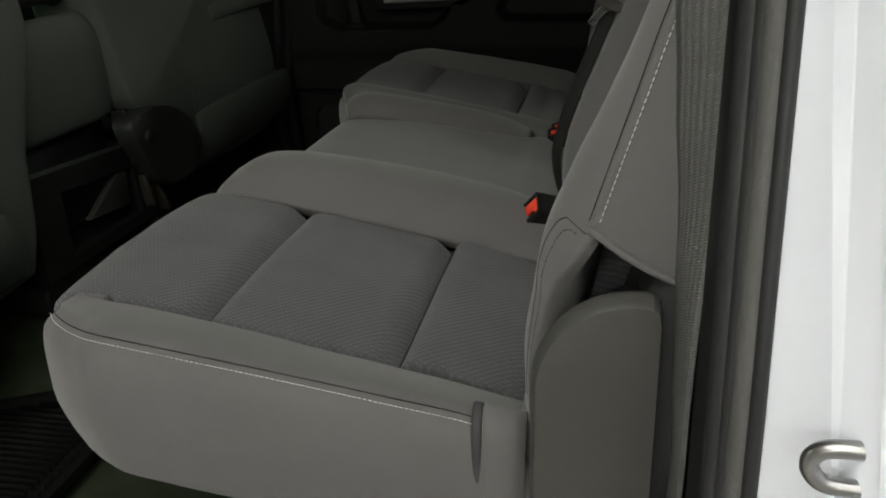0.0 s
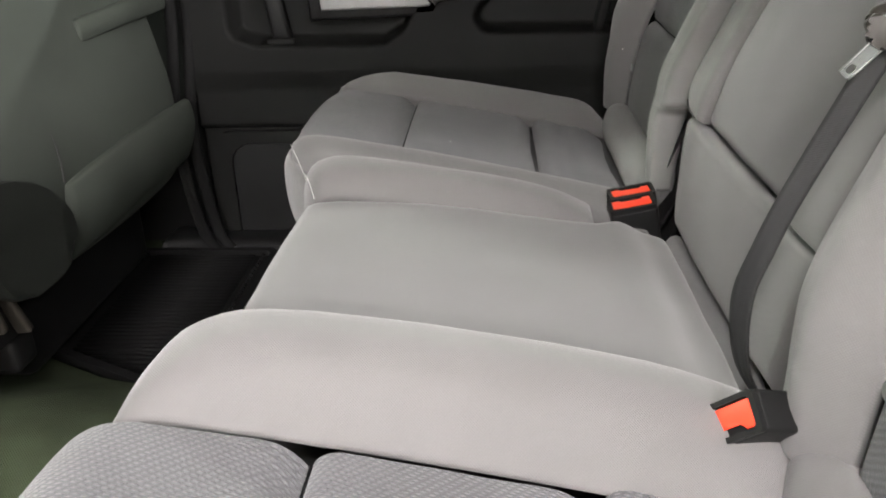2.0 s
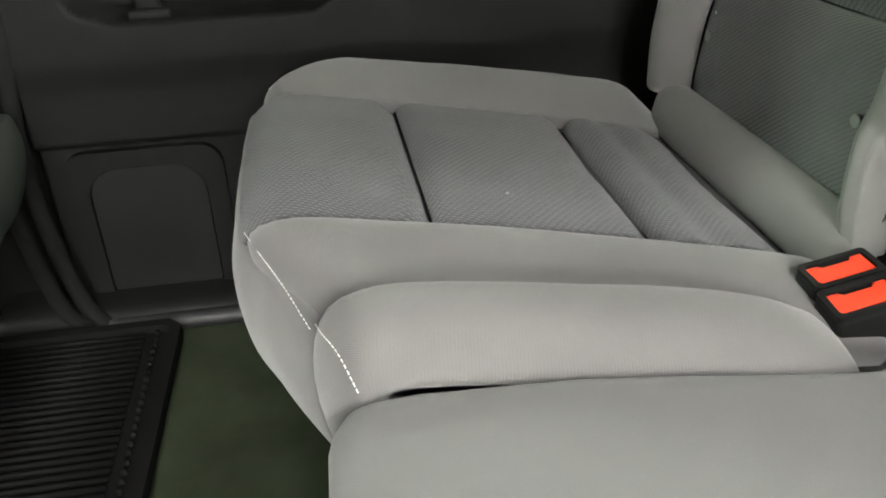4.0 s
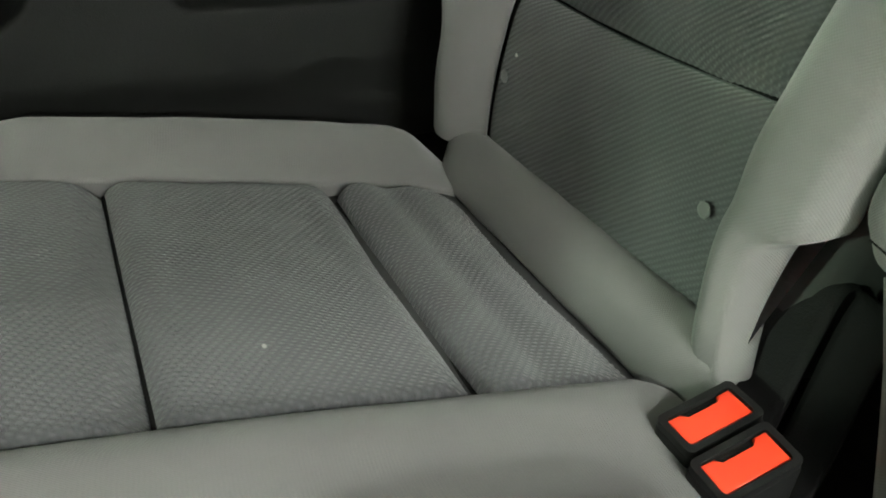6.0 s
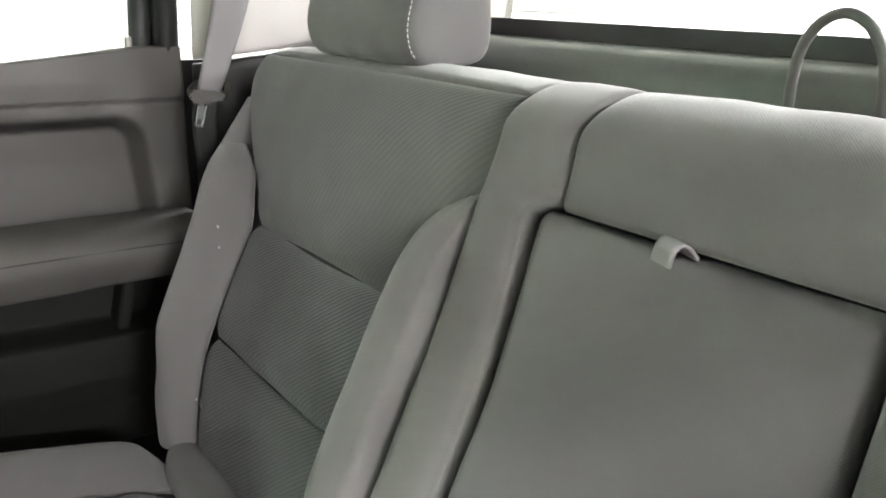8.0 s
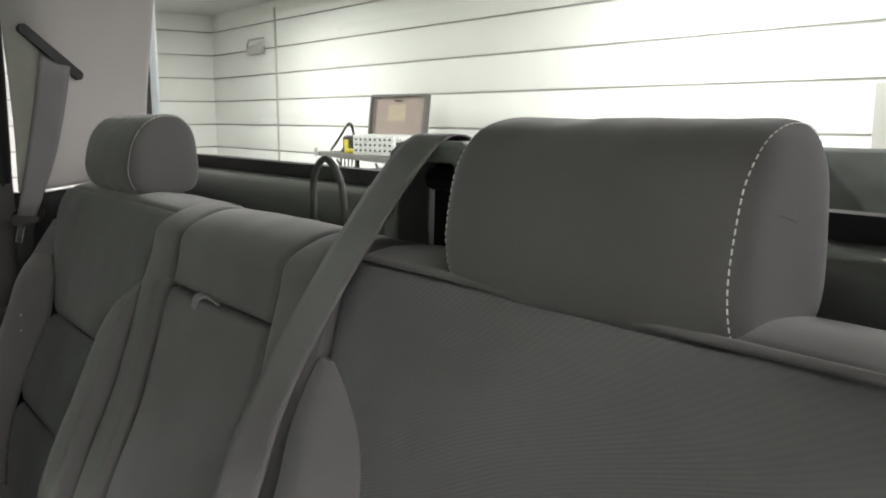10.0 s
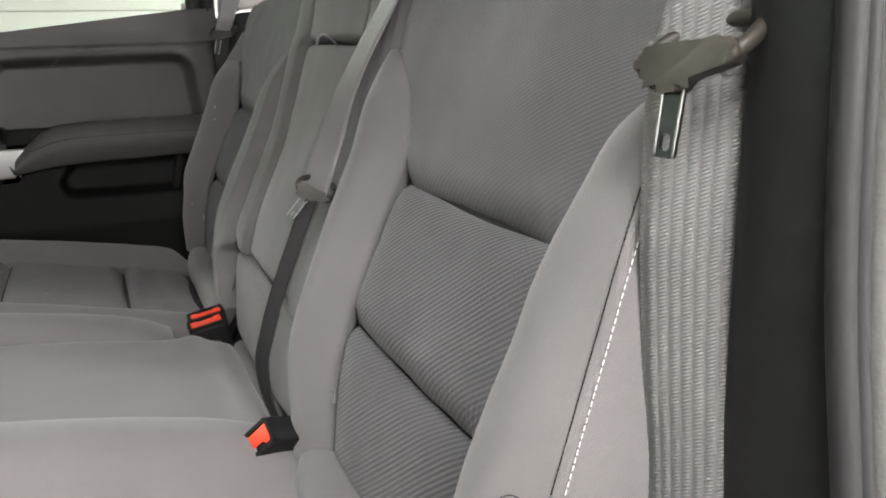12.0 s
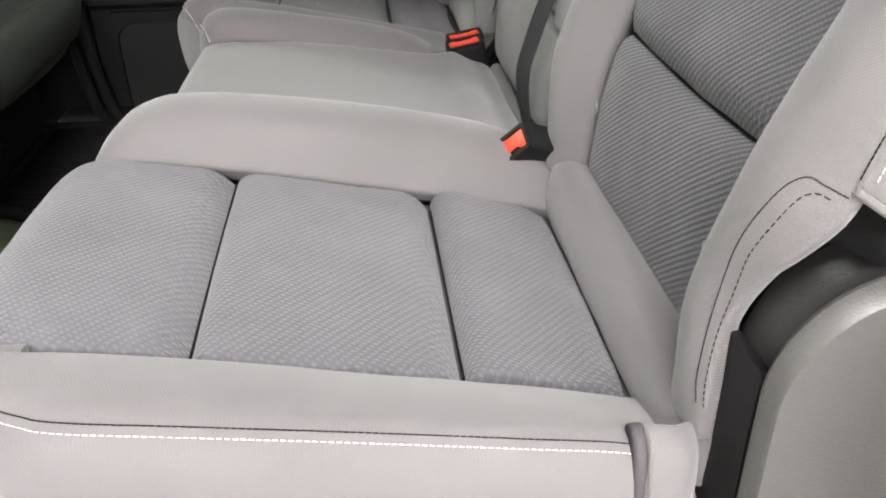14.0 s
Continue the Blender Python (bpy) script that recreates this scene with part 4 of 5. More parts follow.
def back_insert(t, far):
    y = lambda v: flip(v, far)
    yo, yi = (0.160, 0.453) if far else (0.172, 0.453)
    s1, s2 = (0.6285, 0.7585) if not far else (0.634, 0.767)
    low = 0.010 if far else 0.012

    def lines(zs, a, b, bow=0.004):
        return [[V(bx(z), y(a), z), V(bx(z) + bow, y((a + b) / 2), z - 0.006), V(bx(z), y(b), z)] for z in zs]
    n = (-0.95, 0, 0.3)
    soft, lip = ("v", 0.032, 0.013, 2.0), ("c", 0.022, 0.013, 1)
    pad("lower_back_pad", lines((0.482, 0.53, 0.58, s1 - 0.0005), yo, yi), n, INSERTBACK, t, r=0.013, side=0.005, pucker=0.06, puff=0.008, nu=170, nv=44, creases=(("v", 0.03, 0.010, 2), lip))
    pad("middle_back_pad", lines((s1 + 0.0005, 0.67, 0.71, s2 - 0.0005), yo, yi), n, INSERTBACK, t, r=0.013, side=0.005, pucker=0.06, puff=0.009, nu=170, nv=44, creases=(soft, lip))
    rows = [[V(bx(z) + dx, y(a), z), V(bx(z) + dx + 0.003, y((a + b) / 2), z), V(bx(z) + dx, y(b), z)] for z, a, b, dx in
            ((s2 - 0.003, yo, yi, -0.001), (0.795, yo - 0.009, 0.470, 0.002), (0.82, 0.130 if far else 0.146, 0.515, 0.002), (0.855, 0.100 if far else 0.118, 0.538, 0), (0.90, 0.068, 0.5455, 0.002), (0.935 - low * 0.6, 0.062, 0.5465, 0.004), (0.962 - low, 0.072, 0.5475, 0.008))]
    pad("upper_back_pad", rows, n, UPPERBACK, t, r=0.008, side=0.005, pucker=0.05, puff=0.008, nu=60, nv=44, wobble=0.0015, creases=(soft, ("c", 0.010, 0.007, 1)))
    if not far:
        tube("piping", [V(bx(0.952) + 0.008, y(v), 0.9525) for v in (0.085, 0.2, 0.35, 0.45, 0.5465)], 0.0030, FABRIC, t, seg=8)
    rows = [[V(0.702, y(v), 0.963 - low), V(0.735, y(v), 0.968 - low), V(0.785, y(v), 0.964 - low)] for v in (0.078, 0.2, 0.4, 0.5475)]
    pad("top_panel", rows, (0, 0, 1), PLAIN, t, r=0.004, puff=0.004, nu=12)
    # black rods that paint the shade at the bottom of the back seams
    for z in (s1, s2):
        tube("seam_shade", [V(bx(z) + 0.0110, y(yo + 0.006), z), V(bx(z) + 0.0140, y(0.31), z - 0.006), V(bx(z) + 0.0110, y(yi - 0.006), z)], 0.0018, THREADSHADE, t, seg=6, steps=16)
    # outer bolster, from its tip to the shoulder
    rows = []
    up = 0.0 if far else 0.018
    shape = ((0.490, 0.030, 0.073, 0.026), (0.53, 0.035, 0.073, 0.030), (0.56, 0.037, 0.0715, 0.031), (0.58, 0.038, 0.073, 0.030), (0.60, 0.0385, 0.081, 0.028), (0.615, 0.039, 0.090, 0.026), (0.638, 0.041, 0.1005, 0.020), (0.658, 0.043, 0.101, 0.019), (0.68, 0.044, 0.103, 0.023), (0.72, 0.045, 0.103, 0.029), (0.76, 0.046, 0.103, 0.0346), (0.80, 0.043, 0.103, 0.0345), (0.825 + up * 0.6, 0.036, 0.104, 0.032), (0.848 + up, 0.022, 0.110, 0.018))
    for z, fwd, w, e in shape:
        a = yo if z < 0.765 else interp(z, [(0.77, yo - 0.004), (0.823 + up * 0.7, 0.138), (0.848 + up, 0.095)])
        b = 0.172 - w
        rows.append([V(bx(z) - 0.002, y(a - 0.002), z), V(bx(z) - fwd * 0.8, y(a + (b - a) * 0.36), z), V(bx(z) - fwd, y(a + (b - a) * 0.68), z), V(bx(z) - e, y(min(b, a - 0.01)), z)])
    back = pad("outer_back_bolster", rows, n, FABRIC, t, thick=0.009, r=0.003, puff=0.003, nu=24, nv=56)
    out = -1 if not far else 1
    # side panel behind the stitched edge, hanging as a flap over the hinge
    rows = []
    for z0, z1, e in ((0.652, 0.614, 0.018), (0.70, 0.68, 0.026), (0.76, 0.755, 0.0346), (0.82, 0.82, 0.033), (0.90, 0.91, 0.004)):
        rows.append([V(bx(z0) - e, y(0.0715), z0), V(bx(z0) - e + 0.03, y(0.0660), z0 * 0.6 + z1 * 0.4), V(bx(z1) + 0.035, y(0.0625), z1), V(bx(z1) + 0.10, y(0.062), z1)])
    rows[0] = [V(0.563, y(0.0715), 0.6575), V(0.587, y(0.0660), 0.6425), V(0.615, y(0.0630), 0.6290), V(0.675, y(0.062), 0.612)]
    flap = pad("side_flap", rows, (0, out, 0), FABRIC, t, thick=0.006, r=0.003, puff=0.002)
    tube("flap_hem", [V(0.564, y(0.0720), 0.6575), V(0.587, y(0.0660), 0.6425), V(0.615, y(0.0630), 0.6290), V(0.655, y(0.0620), 0.618)], 0.0022, FABRIC, flap, seg=10)
    edge = ((0.664, 0.0205), (0.70, 0.026), (0.74, 0.032), (0.78, 0.0346), (0.82, 0.033))
    stitches("side_stitching", [V(bx(z) - e + 0.0028, y(0.0695), z) for z, e in edge], (-0.5, out, 0), THREAD, flap, pitch=0.0042, length=0.0032, wide=0.0006, high=0.0010, label="white topstitching")
    stitches("seam_line", [V(bx(z) - e - 0.0036, y(0.0722), z) for z, e in edge], (-1, 0.5 * out, 0), THREADSHADE, back, pitch=0.0030, length=0.0030, wide=0.0008, high=0.0007)
    tree = BVHTree.FromPolygons([v.co for v in back.data.vertices], [p.vertices for p in back.data.polygons])
    for name, line, pitch, gap in (("foot_seam", ((0.5205, 0.104, 0.515), (0.522, 0.107, 0.530), (0.524, 0.108, 0.560), (0.527, 0.108, 0.592), (0.532, 0.105, 0.615), (0.538, 0.100, 0.634), (0.544, 0.094, 0.651), (0.550, 0.088, 0.658), (0.556, 0.082, 0.656), (0.563, 0.0755, 0.653)), 0.0030, 0.0001),
                                   ("foot_stitching", ((0.522, 0.096, 0.515), (0.523, 0.099, 0.530), (0.526, 0.101, 0.560), (0.530, 0.100, 0.592), (0.535, 0.098, 0.612), (0.541, 0.093, 0.630), (0.547, 0.087, 0.647), (0.552, 0.0825, 0.652), (0.557, 0.078, 0.651)), 0.0044, 0.0014)):
        pts = []
        for x, yy, z in line:
            near, nrm, _, _ = tree.find_nearest(V(x, y(yy), z))
            out_n = nrm if nrm.x < 0 else -nrm
            pts.append(near + out_n * 0.0004)
        stitches(name, pts, (-0.8, 0.6 * out, 0), THREADSHADE, back, pitch=pitch, length=pitch - gap, wide=0.0006, high=0.0003)
    # snap buttons near the foot
    for by in (0.183, 0.439):
        bm = bmesh.new()
        bmesh.ops.create_uvsphere(bm, u_segments=16, v_segments=8, radius=0.0057, matrix=Matrix.Translation((bx(0.566) - 0.0085, y(by), 0.566)) @ Matrix.Diagonal((0.26, 1, 1, 1)))
        part("snap_button", bm, BUTTON, t, "small grey plastic snap button")


def inner_back_bolster(t, far, foot):
    y = lambda v: flip(v, far)
    rows = []
    steps = ((foot, 0.026, 0.525), (0.56, 0.032, 0.530), (0.61, 0.034, 0.534), (0.70, 0.035, 0.538), (0.77, 0.033, 0.540), (0.82, 0.028, 0.545), (0.852, 0.018, 0.546), (0.874, 0.008, 0.546))
    for z, fwd, b in steps:
        a = interp(z, [(0.775, 0.456), (0.82, 0.468), (0.848, 0.489), (0.867, 0.512), (0.874, 0.530)])
        rows.append([V(bx(z) - 0.002, y(a), z), V(bx(z) - fwd, y(a + (b - a) * 0.38), z), V(bx(z) - fwd * 0.97, y(a + (b - a) * 0.70), z), V(bx(z) - fwd * 0.70, y(a + (b - a) * 0.93), z), V(bx(z) - 0.004, y(b), z)])
    if far:
        # below the notch the outer part is cut away and turns back into the gap
        rows = []
        for z, fwd, edge_y in ((foot, 0.022, 0.503), (0.51, 0.026, 0.499), (0.54, 0.029, 0.497), (0.565, 0.031, 0.498), (0.577, 0.032, 0.501), (0.584, 0.0325, 0.507), (0.589, 0.033, 0.516), (0.593, 0.0335, 0.523), (0.60, 0.034, 0.5265), (0.625, 0.0345, 0.527), (0.66, 0.035, 0.527), (0.70, 0.035, 0.527), (0.75, 0.034, 0.528), (0.82, 0.028, 0.536), (0.852, 0.018, 0.542), (0.874, 0.008, 0.545)):
            a = interp(z, [(0.775, 0.456), (0.82, 0.468), (0.848, 0.489), (0.867, 0.512), (0.874, 0.530)])
            k = max(min((edge_y - a) / 0.071, 1), 0)
            rows.append([V(bx(z) - 0.002, y(a), z), V(bx(z) - fwd, y(a + (edge_y - a) * (0.62 - 0.24 * k)), z), V(bx(z) - fwd * 0.98, y(a + (edge_y - a) * 0.80), z), V(bx(z) - fwd * 0.80, y(edge_y - 0.002), z), V(bx(z) + 0.004, y(edge_y + 0.002), z)])
    pad("inner_back_bolster", rows, (-0.95, 0, 0.3), FABRIC, t, thick=0.010 if far else 0.03, r=0.005, puff=0.003, nu=24, nv=70)


def near_backrest(t):
    back_insert(t, False)
    inner_back_bolster(t, False, 0.485)
    n = (-0.95, 0, 0.3)

    def over(y0, y1, zs, dx=0.0):
        return [[V(bx(z) + dx, y0, z), V(bx(z) + dx - 0.001, (y0 + y1) / 2, z), V(bx(z) + dx, y1, z)] for z in zs]
    pad("armrest_panel", over(0.636, 0.890, (0.5915, 0.66, 0.75, 0.84, 0.8795), -0.006), n, PLAIN, t, r=0.013, puff=0.006, nu=40, nv=40, label="folded-up centre armrest")
    rows = [[V(bx(z) - 0.013, 0.552, z), V(bx(z) - 0.016, 0.74, z), V(bx(z) - 0.015, far_y, z)] for z, far_y in ((0.484, 0.894), (0.51, 0.903), (0.55, 0.918), (0.5895, 0.938))]
    pad("lower_centre_pad", rows, n, FABRIC, t, r=0.005, side=0.014, puff=0.007, nu=36)
    roll = over(0.6285, 0.8625, (0.8835, 0.912, 0.938), -0.012) + [[V(0.702, yy, 0.955) for yy in (0.6285, 0.745, 0.8625)], [V(0.735, yy, 0.960) for yy in (0.6285, 0.745, 0.8625)], [V(0.785, yy, 0.950) for yy in (0.6285, 0.745, 0.8625)]]
    pad("head_roll", roll, n, PLAIN, t, r=0.006, side=0.0035, puff=0.005, nv=34)
    # padded columns on both sides that roll over the top; the one by the gap is cut away at its foot
    for far_col in (True, False):
        def edges(z):
            if far_col:
                return 0.864 if z > 0.88 else 0.896, interp(z, [(0.46, 0.900), (0.54, 0.905), (0.575, 0.925), (0.60, 0.952), (0.62, 0.962), (0.75, 0.962), (0.88, 0.951), (0.94, 0.944)])
            return 0.5485, 0.627
        col = []
        for z in (0.592, 0.60, 0.62, 0.66, 0.75, 0.84, 0.876, 0.890, 0.915, 0.938):
            a, b = edges(z)
            col.append([V(bx(z) - 0.012, a if a < b - 0.02 else b - 0.02, z), V(bx(z) - 0.013, (a + b) / 2, z), V(bx(z) - 0.012, b, z)])
        a, b = edges(0.94)
        for x, z in ((0.702, 0.955), (0.735, 0.960), (0.785, 0.950)):
            col.append([V(x, a, z), V(x, (a + b) / 2, z), V(x, b, z)])
        pad("side_column", col, n, FABRIC, t, r=0.004, side=0.010, puff=0.004, nu=16, nv=56)
    stitches("column_seam", [V(bx(0.597) - 0.0165, 0.900, 0.597), V(bx(0.6) - 0.018, 0.925, 0.602), V(bx(0.603) - 0.0145, 0.948, 0.604)], (-1, 0, 0.2), THREADSHADE, t, pitch=0.003, length=0.003, wide=0.0009)
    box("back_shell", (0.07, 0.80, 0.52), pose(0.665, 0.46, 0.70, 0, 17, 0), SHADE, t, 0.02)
    # pull tab of the armrest
    ribbon("pull_tab", [V(0.664, 0.757, 0.878), V(0.655, 0.757, 0.886), V(0.648, 0.758, 0.8885), V(0.642, 0.758, 0.885), V(0.640, 0.759, 0.876)], [(0.22, 1, 0.05)] * 5, 0.017, TABCLOTH, t, thick=0.0024, label="pale grey pull tab")


def far_backrest(t):
    back_insert(t, True)
    inner_back_bolster(t, True, 0.482)
    box("back_shell", (0.07, 0.44, 0.50), pose(0.668, 1.20, 0.71, 0, 17, 0), SHADE, t, 0.02)


wide_seat = thing("rear_seat", "wide grey cloth rear seat section with folded centre armrest", "car seat", "rear seat sections")
near_cushion(wide_seat)
near_backrest(wide_seat)
narrow_seat = thing("rear_seat", "narrow grey cloth rear seat section beside the closed door", "car seat", "rear seat sections")
far_cushion(narrow_seat)
far_backrest(narrow_seat)


def headrest(far):
    """A block with one section from end to end: flat sewn end panels, a front that leans back into a round top."""
    t = thing("headrest", "grey cloth headrest with white seam", "headrest", "rear headrests")
    cy, half, lift = (1.215, 0.106, 0.004) if far else (0.316, 0.119, 0.0)
    prof = smooth_outline([(0.703, 0.962), (0.695, 0.985), (0.699, 1.012), (0.708, 1.036), (0.726, 1.056), (0.750, 1.064), (0.775, 1.060), (0.792, 1.040), (0.797, 1.003), (0.795, 0.970), (0.776, 0.955), (0.725, 0.953)], 64)
    if not far:
        prof = [(x, z - 0.018 * max(0.0, (1.03 - z) / 0.075)) for x, z in prof]
    mx, mz = 0.748, 1.010
    bm = bmesh.new()
    uvl = bm.loops.layers.uv.new("uv")
    nv = 48
    rings, uvs = [], {}
    for j in range(nv + 1):
        q = math.sin(-math.pi / 2 + math.pi * j / nv)
        k = max(1 - abs(q) ** 26, 0.0) ** 0.26
        bow = 0.006 * (1 - q * q)
        ring = []
        for i, (x, z) in enumerate(prof):
            front = max(0.0, min(1.0, (0.74 - x) / 0.03))
            v = bm.verts.new((mx + (x - mx) * k - bow * front, cy + half * q, mz + lift + (z - mz) * k + 0.0015 * noise.noise(V(x * 30, q * 4, z * 30))))
            uvs[v] = (i * 0.006, half * q)
            ring.append(v)
        rings.append(ring)
    n = len(prof)
    for a, b in zip(rings, rings[1:]):
        for i in range(n):
            if (a[i].co - b[i].co).length + (a[(i + 1) % n].co - b[(i + 1) % n].co).length > 1e-7:
                bm.faces.new((a[i], a[(i + 1) % n], b[(i + 1) % n], b[i]))
    for f in bm.faces:
        for l in f.loops:
            l[uvl].uv = uvs[l.vert]
    bmesh.ops.remove_doubles(bm, verts=bm.verts[:], dist=0.0004)
    cushion = part("cushion", bm, HEADCLOTH, t)
    inset = 0.0065
    g = (1 - ((half - inset) / half) ** 26) ** 0.26 * 1.012
    for e in (-1, 1):
        pts = [V(mx + (x - mx) * g, cy + e * (half - inset), mz + lift + (z - mz) * g) for x, z in prof[:36]]
        stitches("seam", pts, (-0.8, 0, 0.5), THREAD, cushion, pitch=0.0050, length=0.0036, wide=0.0011, high=0.0009, label="white seam")
        tube("post", [(0.745, cy + e * 0.06, 0.93), (0.745, cy + e * 0.06, 0.99)], 0.006, METAL, t, steps=3)


headrest(False)
headrest(True)


# ---- hinge covers beside the seat ----
def hinge_cover(far):
    t = thing("hinge_cover", "grey grained plastic seat hinge cover with rounded rim", "hinge cover")
    y = lambda v: flip(v, far)
    def arch(x0, x1, z0, zt, rx, rz, n=14):
        """Up one side, over a rounded shoulder, along the top."""
        pts = [(x0, z0), (x0, zt - rz)]
        pts += [(x0 + rx - rx * math.cos(math.pi / 2 * k / n), zt - rz + rz * math.sin(math.pi / 2 * k / n)) for k in range(1, n + 1)]
        return pts + [(x1 - 0.005, zt - 0.001), (x1 - 0.0015, zt - 0.004), (x1, zt - 0.010), (x1, z0)]
    # drum, then outer cup with a chamfered rim and a flat face
    shape = ((0.125, 0.553, 0.602, 0.062, 0.068), (0.092, 0.549, 0.606, 0.062, 0.068), (0.080, 0.547, 0.611, 0.062, 0.068), (0.072, 0.5445, 0.616, 0.062, 0.068), (0.066, 0.541, 0.6195, 0.063, 0.067), (0.060, 0.534, 0.6225, 0.063, 0.067), (0.0575, 0.5315, 0.6235, 0.063, 0.067), (0.0550, 0.5305, 0.6235, 0.063, 0.067),
             (0.0530, 0.5310, 0.6230, 0.063, 0.067), (0.0460, 0.5330, 0.6200, 0.062, 0.066), (0.0440, 0.5345, 0.6185, 0.062, 0.065), (0.0435, 0.5365, 0.6165, 0.061, 0.064), (0.0435, 0.575, 0.55, 0.02, 0.04), (0.0435, 0.59, 0.45, 0.01, 0.01))
    sections = [(yy, arch(x0, 0.610, 0.34, zt, rx, rz)) for yy, x0, zt, rx, rz in shape]
    bm = bmesh.new()
    rows = [[bm.verts.new((x, y(yy), z)) for x, z in pts] for yy, pts in sections]
    for a, b in zip(rows, rows[1:]):
        for i in range(len(a) - 1):
            bm.faces.new((a[i], a[i + 1], b[i + 1], b[i]))
    bm.faces.new(rows[-1])
    bm.faces.new(rows[0])
    ob = part("cup", bm, HINGEPLASTIC, t)
    sharp(ob, 24)
    # dark bracket plate before it
    slab("bracket", [(y(v), z) for v, z in ((0.125, 0.30), (0.064, 0.30), (0.0655, 0.48), (0.0665, 0.525), (0.0645, 0.5605), (0.0665, 0.5635), (0.125, 0.5625))], 0, 0.006, DARKPLASTIC, t, back_plane(0.535), r=0.0015, label="dark bracket plate")


hinge_cover(False)


# ---- belts and buckles ----
def tongue(t, at, ahead, across, size=1.0, body=HINGEPLASTIC):
    """A latch tongue: moulded grip with a loop for the webbing, and a slotted plate; ahead points to the plate's end."""
    up, c = -Vector(ahead).normalized(), Vector(across)
    c = (c - up * c.dot(up)).normalized()
    n = c.cross(up)
    m = Matrix((c, up, n)).transposed().to_4x4()
    m.translation = Vector(at)
    k = size
    at3 = lambda x, y_, z: m @ V(x * k, y_ * k, z * k)
    outline = smooth_outline([(x * k, y_ * k) for x, y_ in ((-0.031, -0.003), (-0.029, 0.005), (-0.012, 0.009), (0.008, 0.0105), (0.024, 0.0125), (0.031, 0.006), (0.029, -0.001), (0.016, -0.006), (0.004, -0.011), (-0.001, -0.017), (-0.009, -0.0185), (-0.017, -0.018), (-0.021, -0.013), (-0.029, -0.009))], 64)
    grip = slab("grip", outline, -0.005 * k, 0.009 * k, body, t, m, r=0.0045 * k, seg=4)
    tube("loop", [at3(*p) for p in ((0.026, 0.004, 0.002), (0.0305, 0.011, -0.006), (0.0315, 0.021, -0.018), (0.029, 0.0255, -0.024), (0.018, 0.027, -0.027), (0.0, 0.0245, -0.027), (-0.020, 0.017, -0.020), (-0.029, 0.006, -0.009), (-0.0285, -0.002, 0.0))], 0.0050 * k, body, grip, seg=12, steps=60)
    # the plate, a little askew in its grip, with bright rolled edges
    mp = m @ Matrix.Translation((-0.0078 * k, -0.034 * k, 0.001 * k)) @ Matrix.Rotation(radians(-3), 4, "Z")
    frame_slab("latch_plate", rounded(-0.0068 * k, -0.021 * k, 0.0068 * k, 0.021 * k, 0.002), rounded(-0.0036 * k, -0.017 * k, 0.0030 * k, -0.007 * k, 0.002), -0.0012, 0.0012, LATCHMETAL, grip, mp, "bright slotted metal plate")
    for e in (-1, 1):
        tube("plate_edge", [mp @ V(e * 0.0066 * k, 0.022 * k, 0.0012), mp @ V(e * 0.0064 * k, 0, 0.0012), mp @ V(e * 0.0060 * k, -0.020 * k, 0.0012)], 0.0010 * k, METAL, grip, seg=8, steps=6)


def near_belt():
    t = thing("seat_belt", "grey ribbed seat belt hanging beside the open door", "seat belt", "seat belts")
    w = (0.60, -0.80, 0)
    hang = V(0.619, 0.049, 0.866)
    ribbon("upper_webbing", [V(0.668, 0.082, 1.36), V(0.654, 0.068, 1.15), V(0.641, 0.0595, 1.04), V(0.632, 0.0540, 0.965), V(0.628, 0.0520, 0.94), V(0.6245, 0.050, 0.912), hang + V(0.003, 0.003, 0.0)], [w] * 7, [0.012, 0.006, 0.004, 0.006, 0.011, 0.024, 0.044], WEBBING, t, bow=0.003)
    ribbon("lower_webbing", [hang + V(0.004, 0.002, 0.014), V(0.6205, 0.0490, 0.80), V(0.622, 0.0490, 0.76), V(0.623, 0.0470, 0.72), V(0.624, 0.0440, 0.68), V(0.6230, 0.0405, 0.63), V(0.6235, 0.0400, 0.57), V(0.625, 0.0400, 0.50), V(0.620, 0.040, 0.36), V(0.612, 0.034, 0.22)], [(0.66, -0.75, 0), (0.64, -0.76, 0), (0.58, -0.81, 0), (0.50, -0.86, 0), (0.37, -0.93, 0), (0.22, -0.97, 0), (0.13, -0.99, 0), (0.05, -1, 0), (0, -1, 0), (0, -1, 0)], [0.043, 0.043, 0.0425, 0.043, 0.0445, 0.047, 0.048, 0.048, 0.048, 0.048], WEBBING, t, bow=0.002)
    ribbon("return_webbing", [hang + V(0.012, 0.004, 0.0), V(0.632, 0.050, 0.76), V(0.634, 0.046, 0.66), V(0.634, 0.044, 0.55), V(0.632, 0.042, 0.42), V(0.620, 0.034, 0.22)], [(0.62, -0.78, 0), (0.55, -0.83, 0), (0.3, -0.95, 0), (0.1, -1, 0), (0, -1, 0), (0, -1, 0)], 0.046, WEBSHADED, t, bow=0.002)
    tongue(t, V(0.608, 0.038, 0.872), (-0.13, -0.06, -1), (0.35, -0.93, 0.09), 0.74, TONGUEPLASTIC)
    anchor = thing("belt_anchor", "dark seat belt floor anchor", "anchor")
    box("plate", (0.05, 0.05, 0.03), pose(0.614, 0.034, 0.215), DARKPLASTIC, anchor, 0.006)


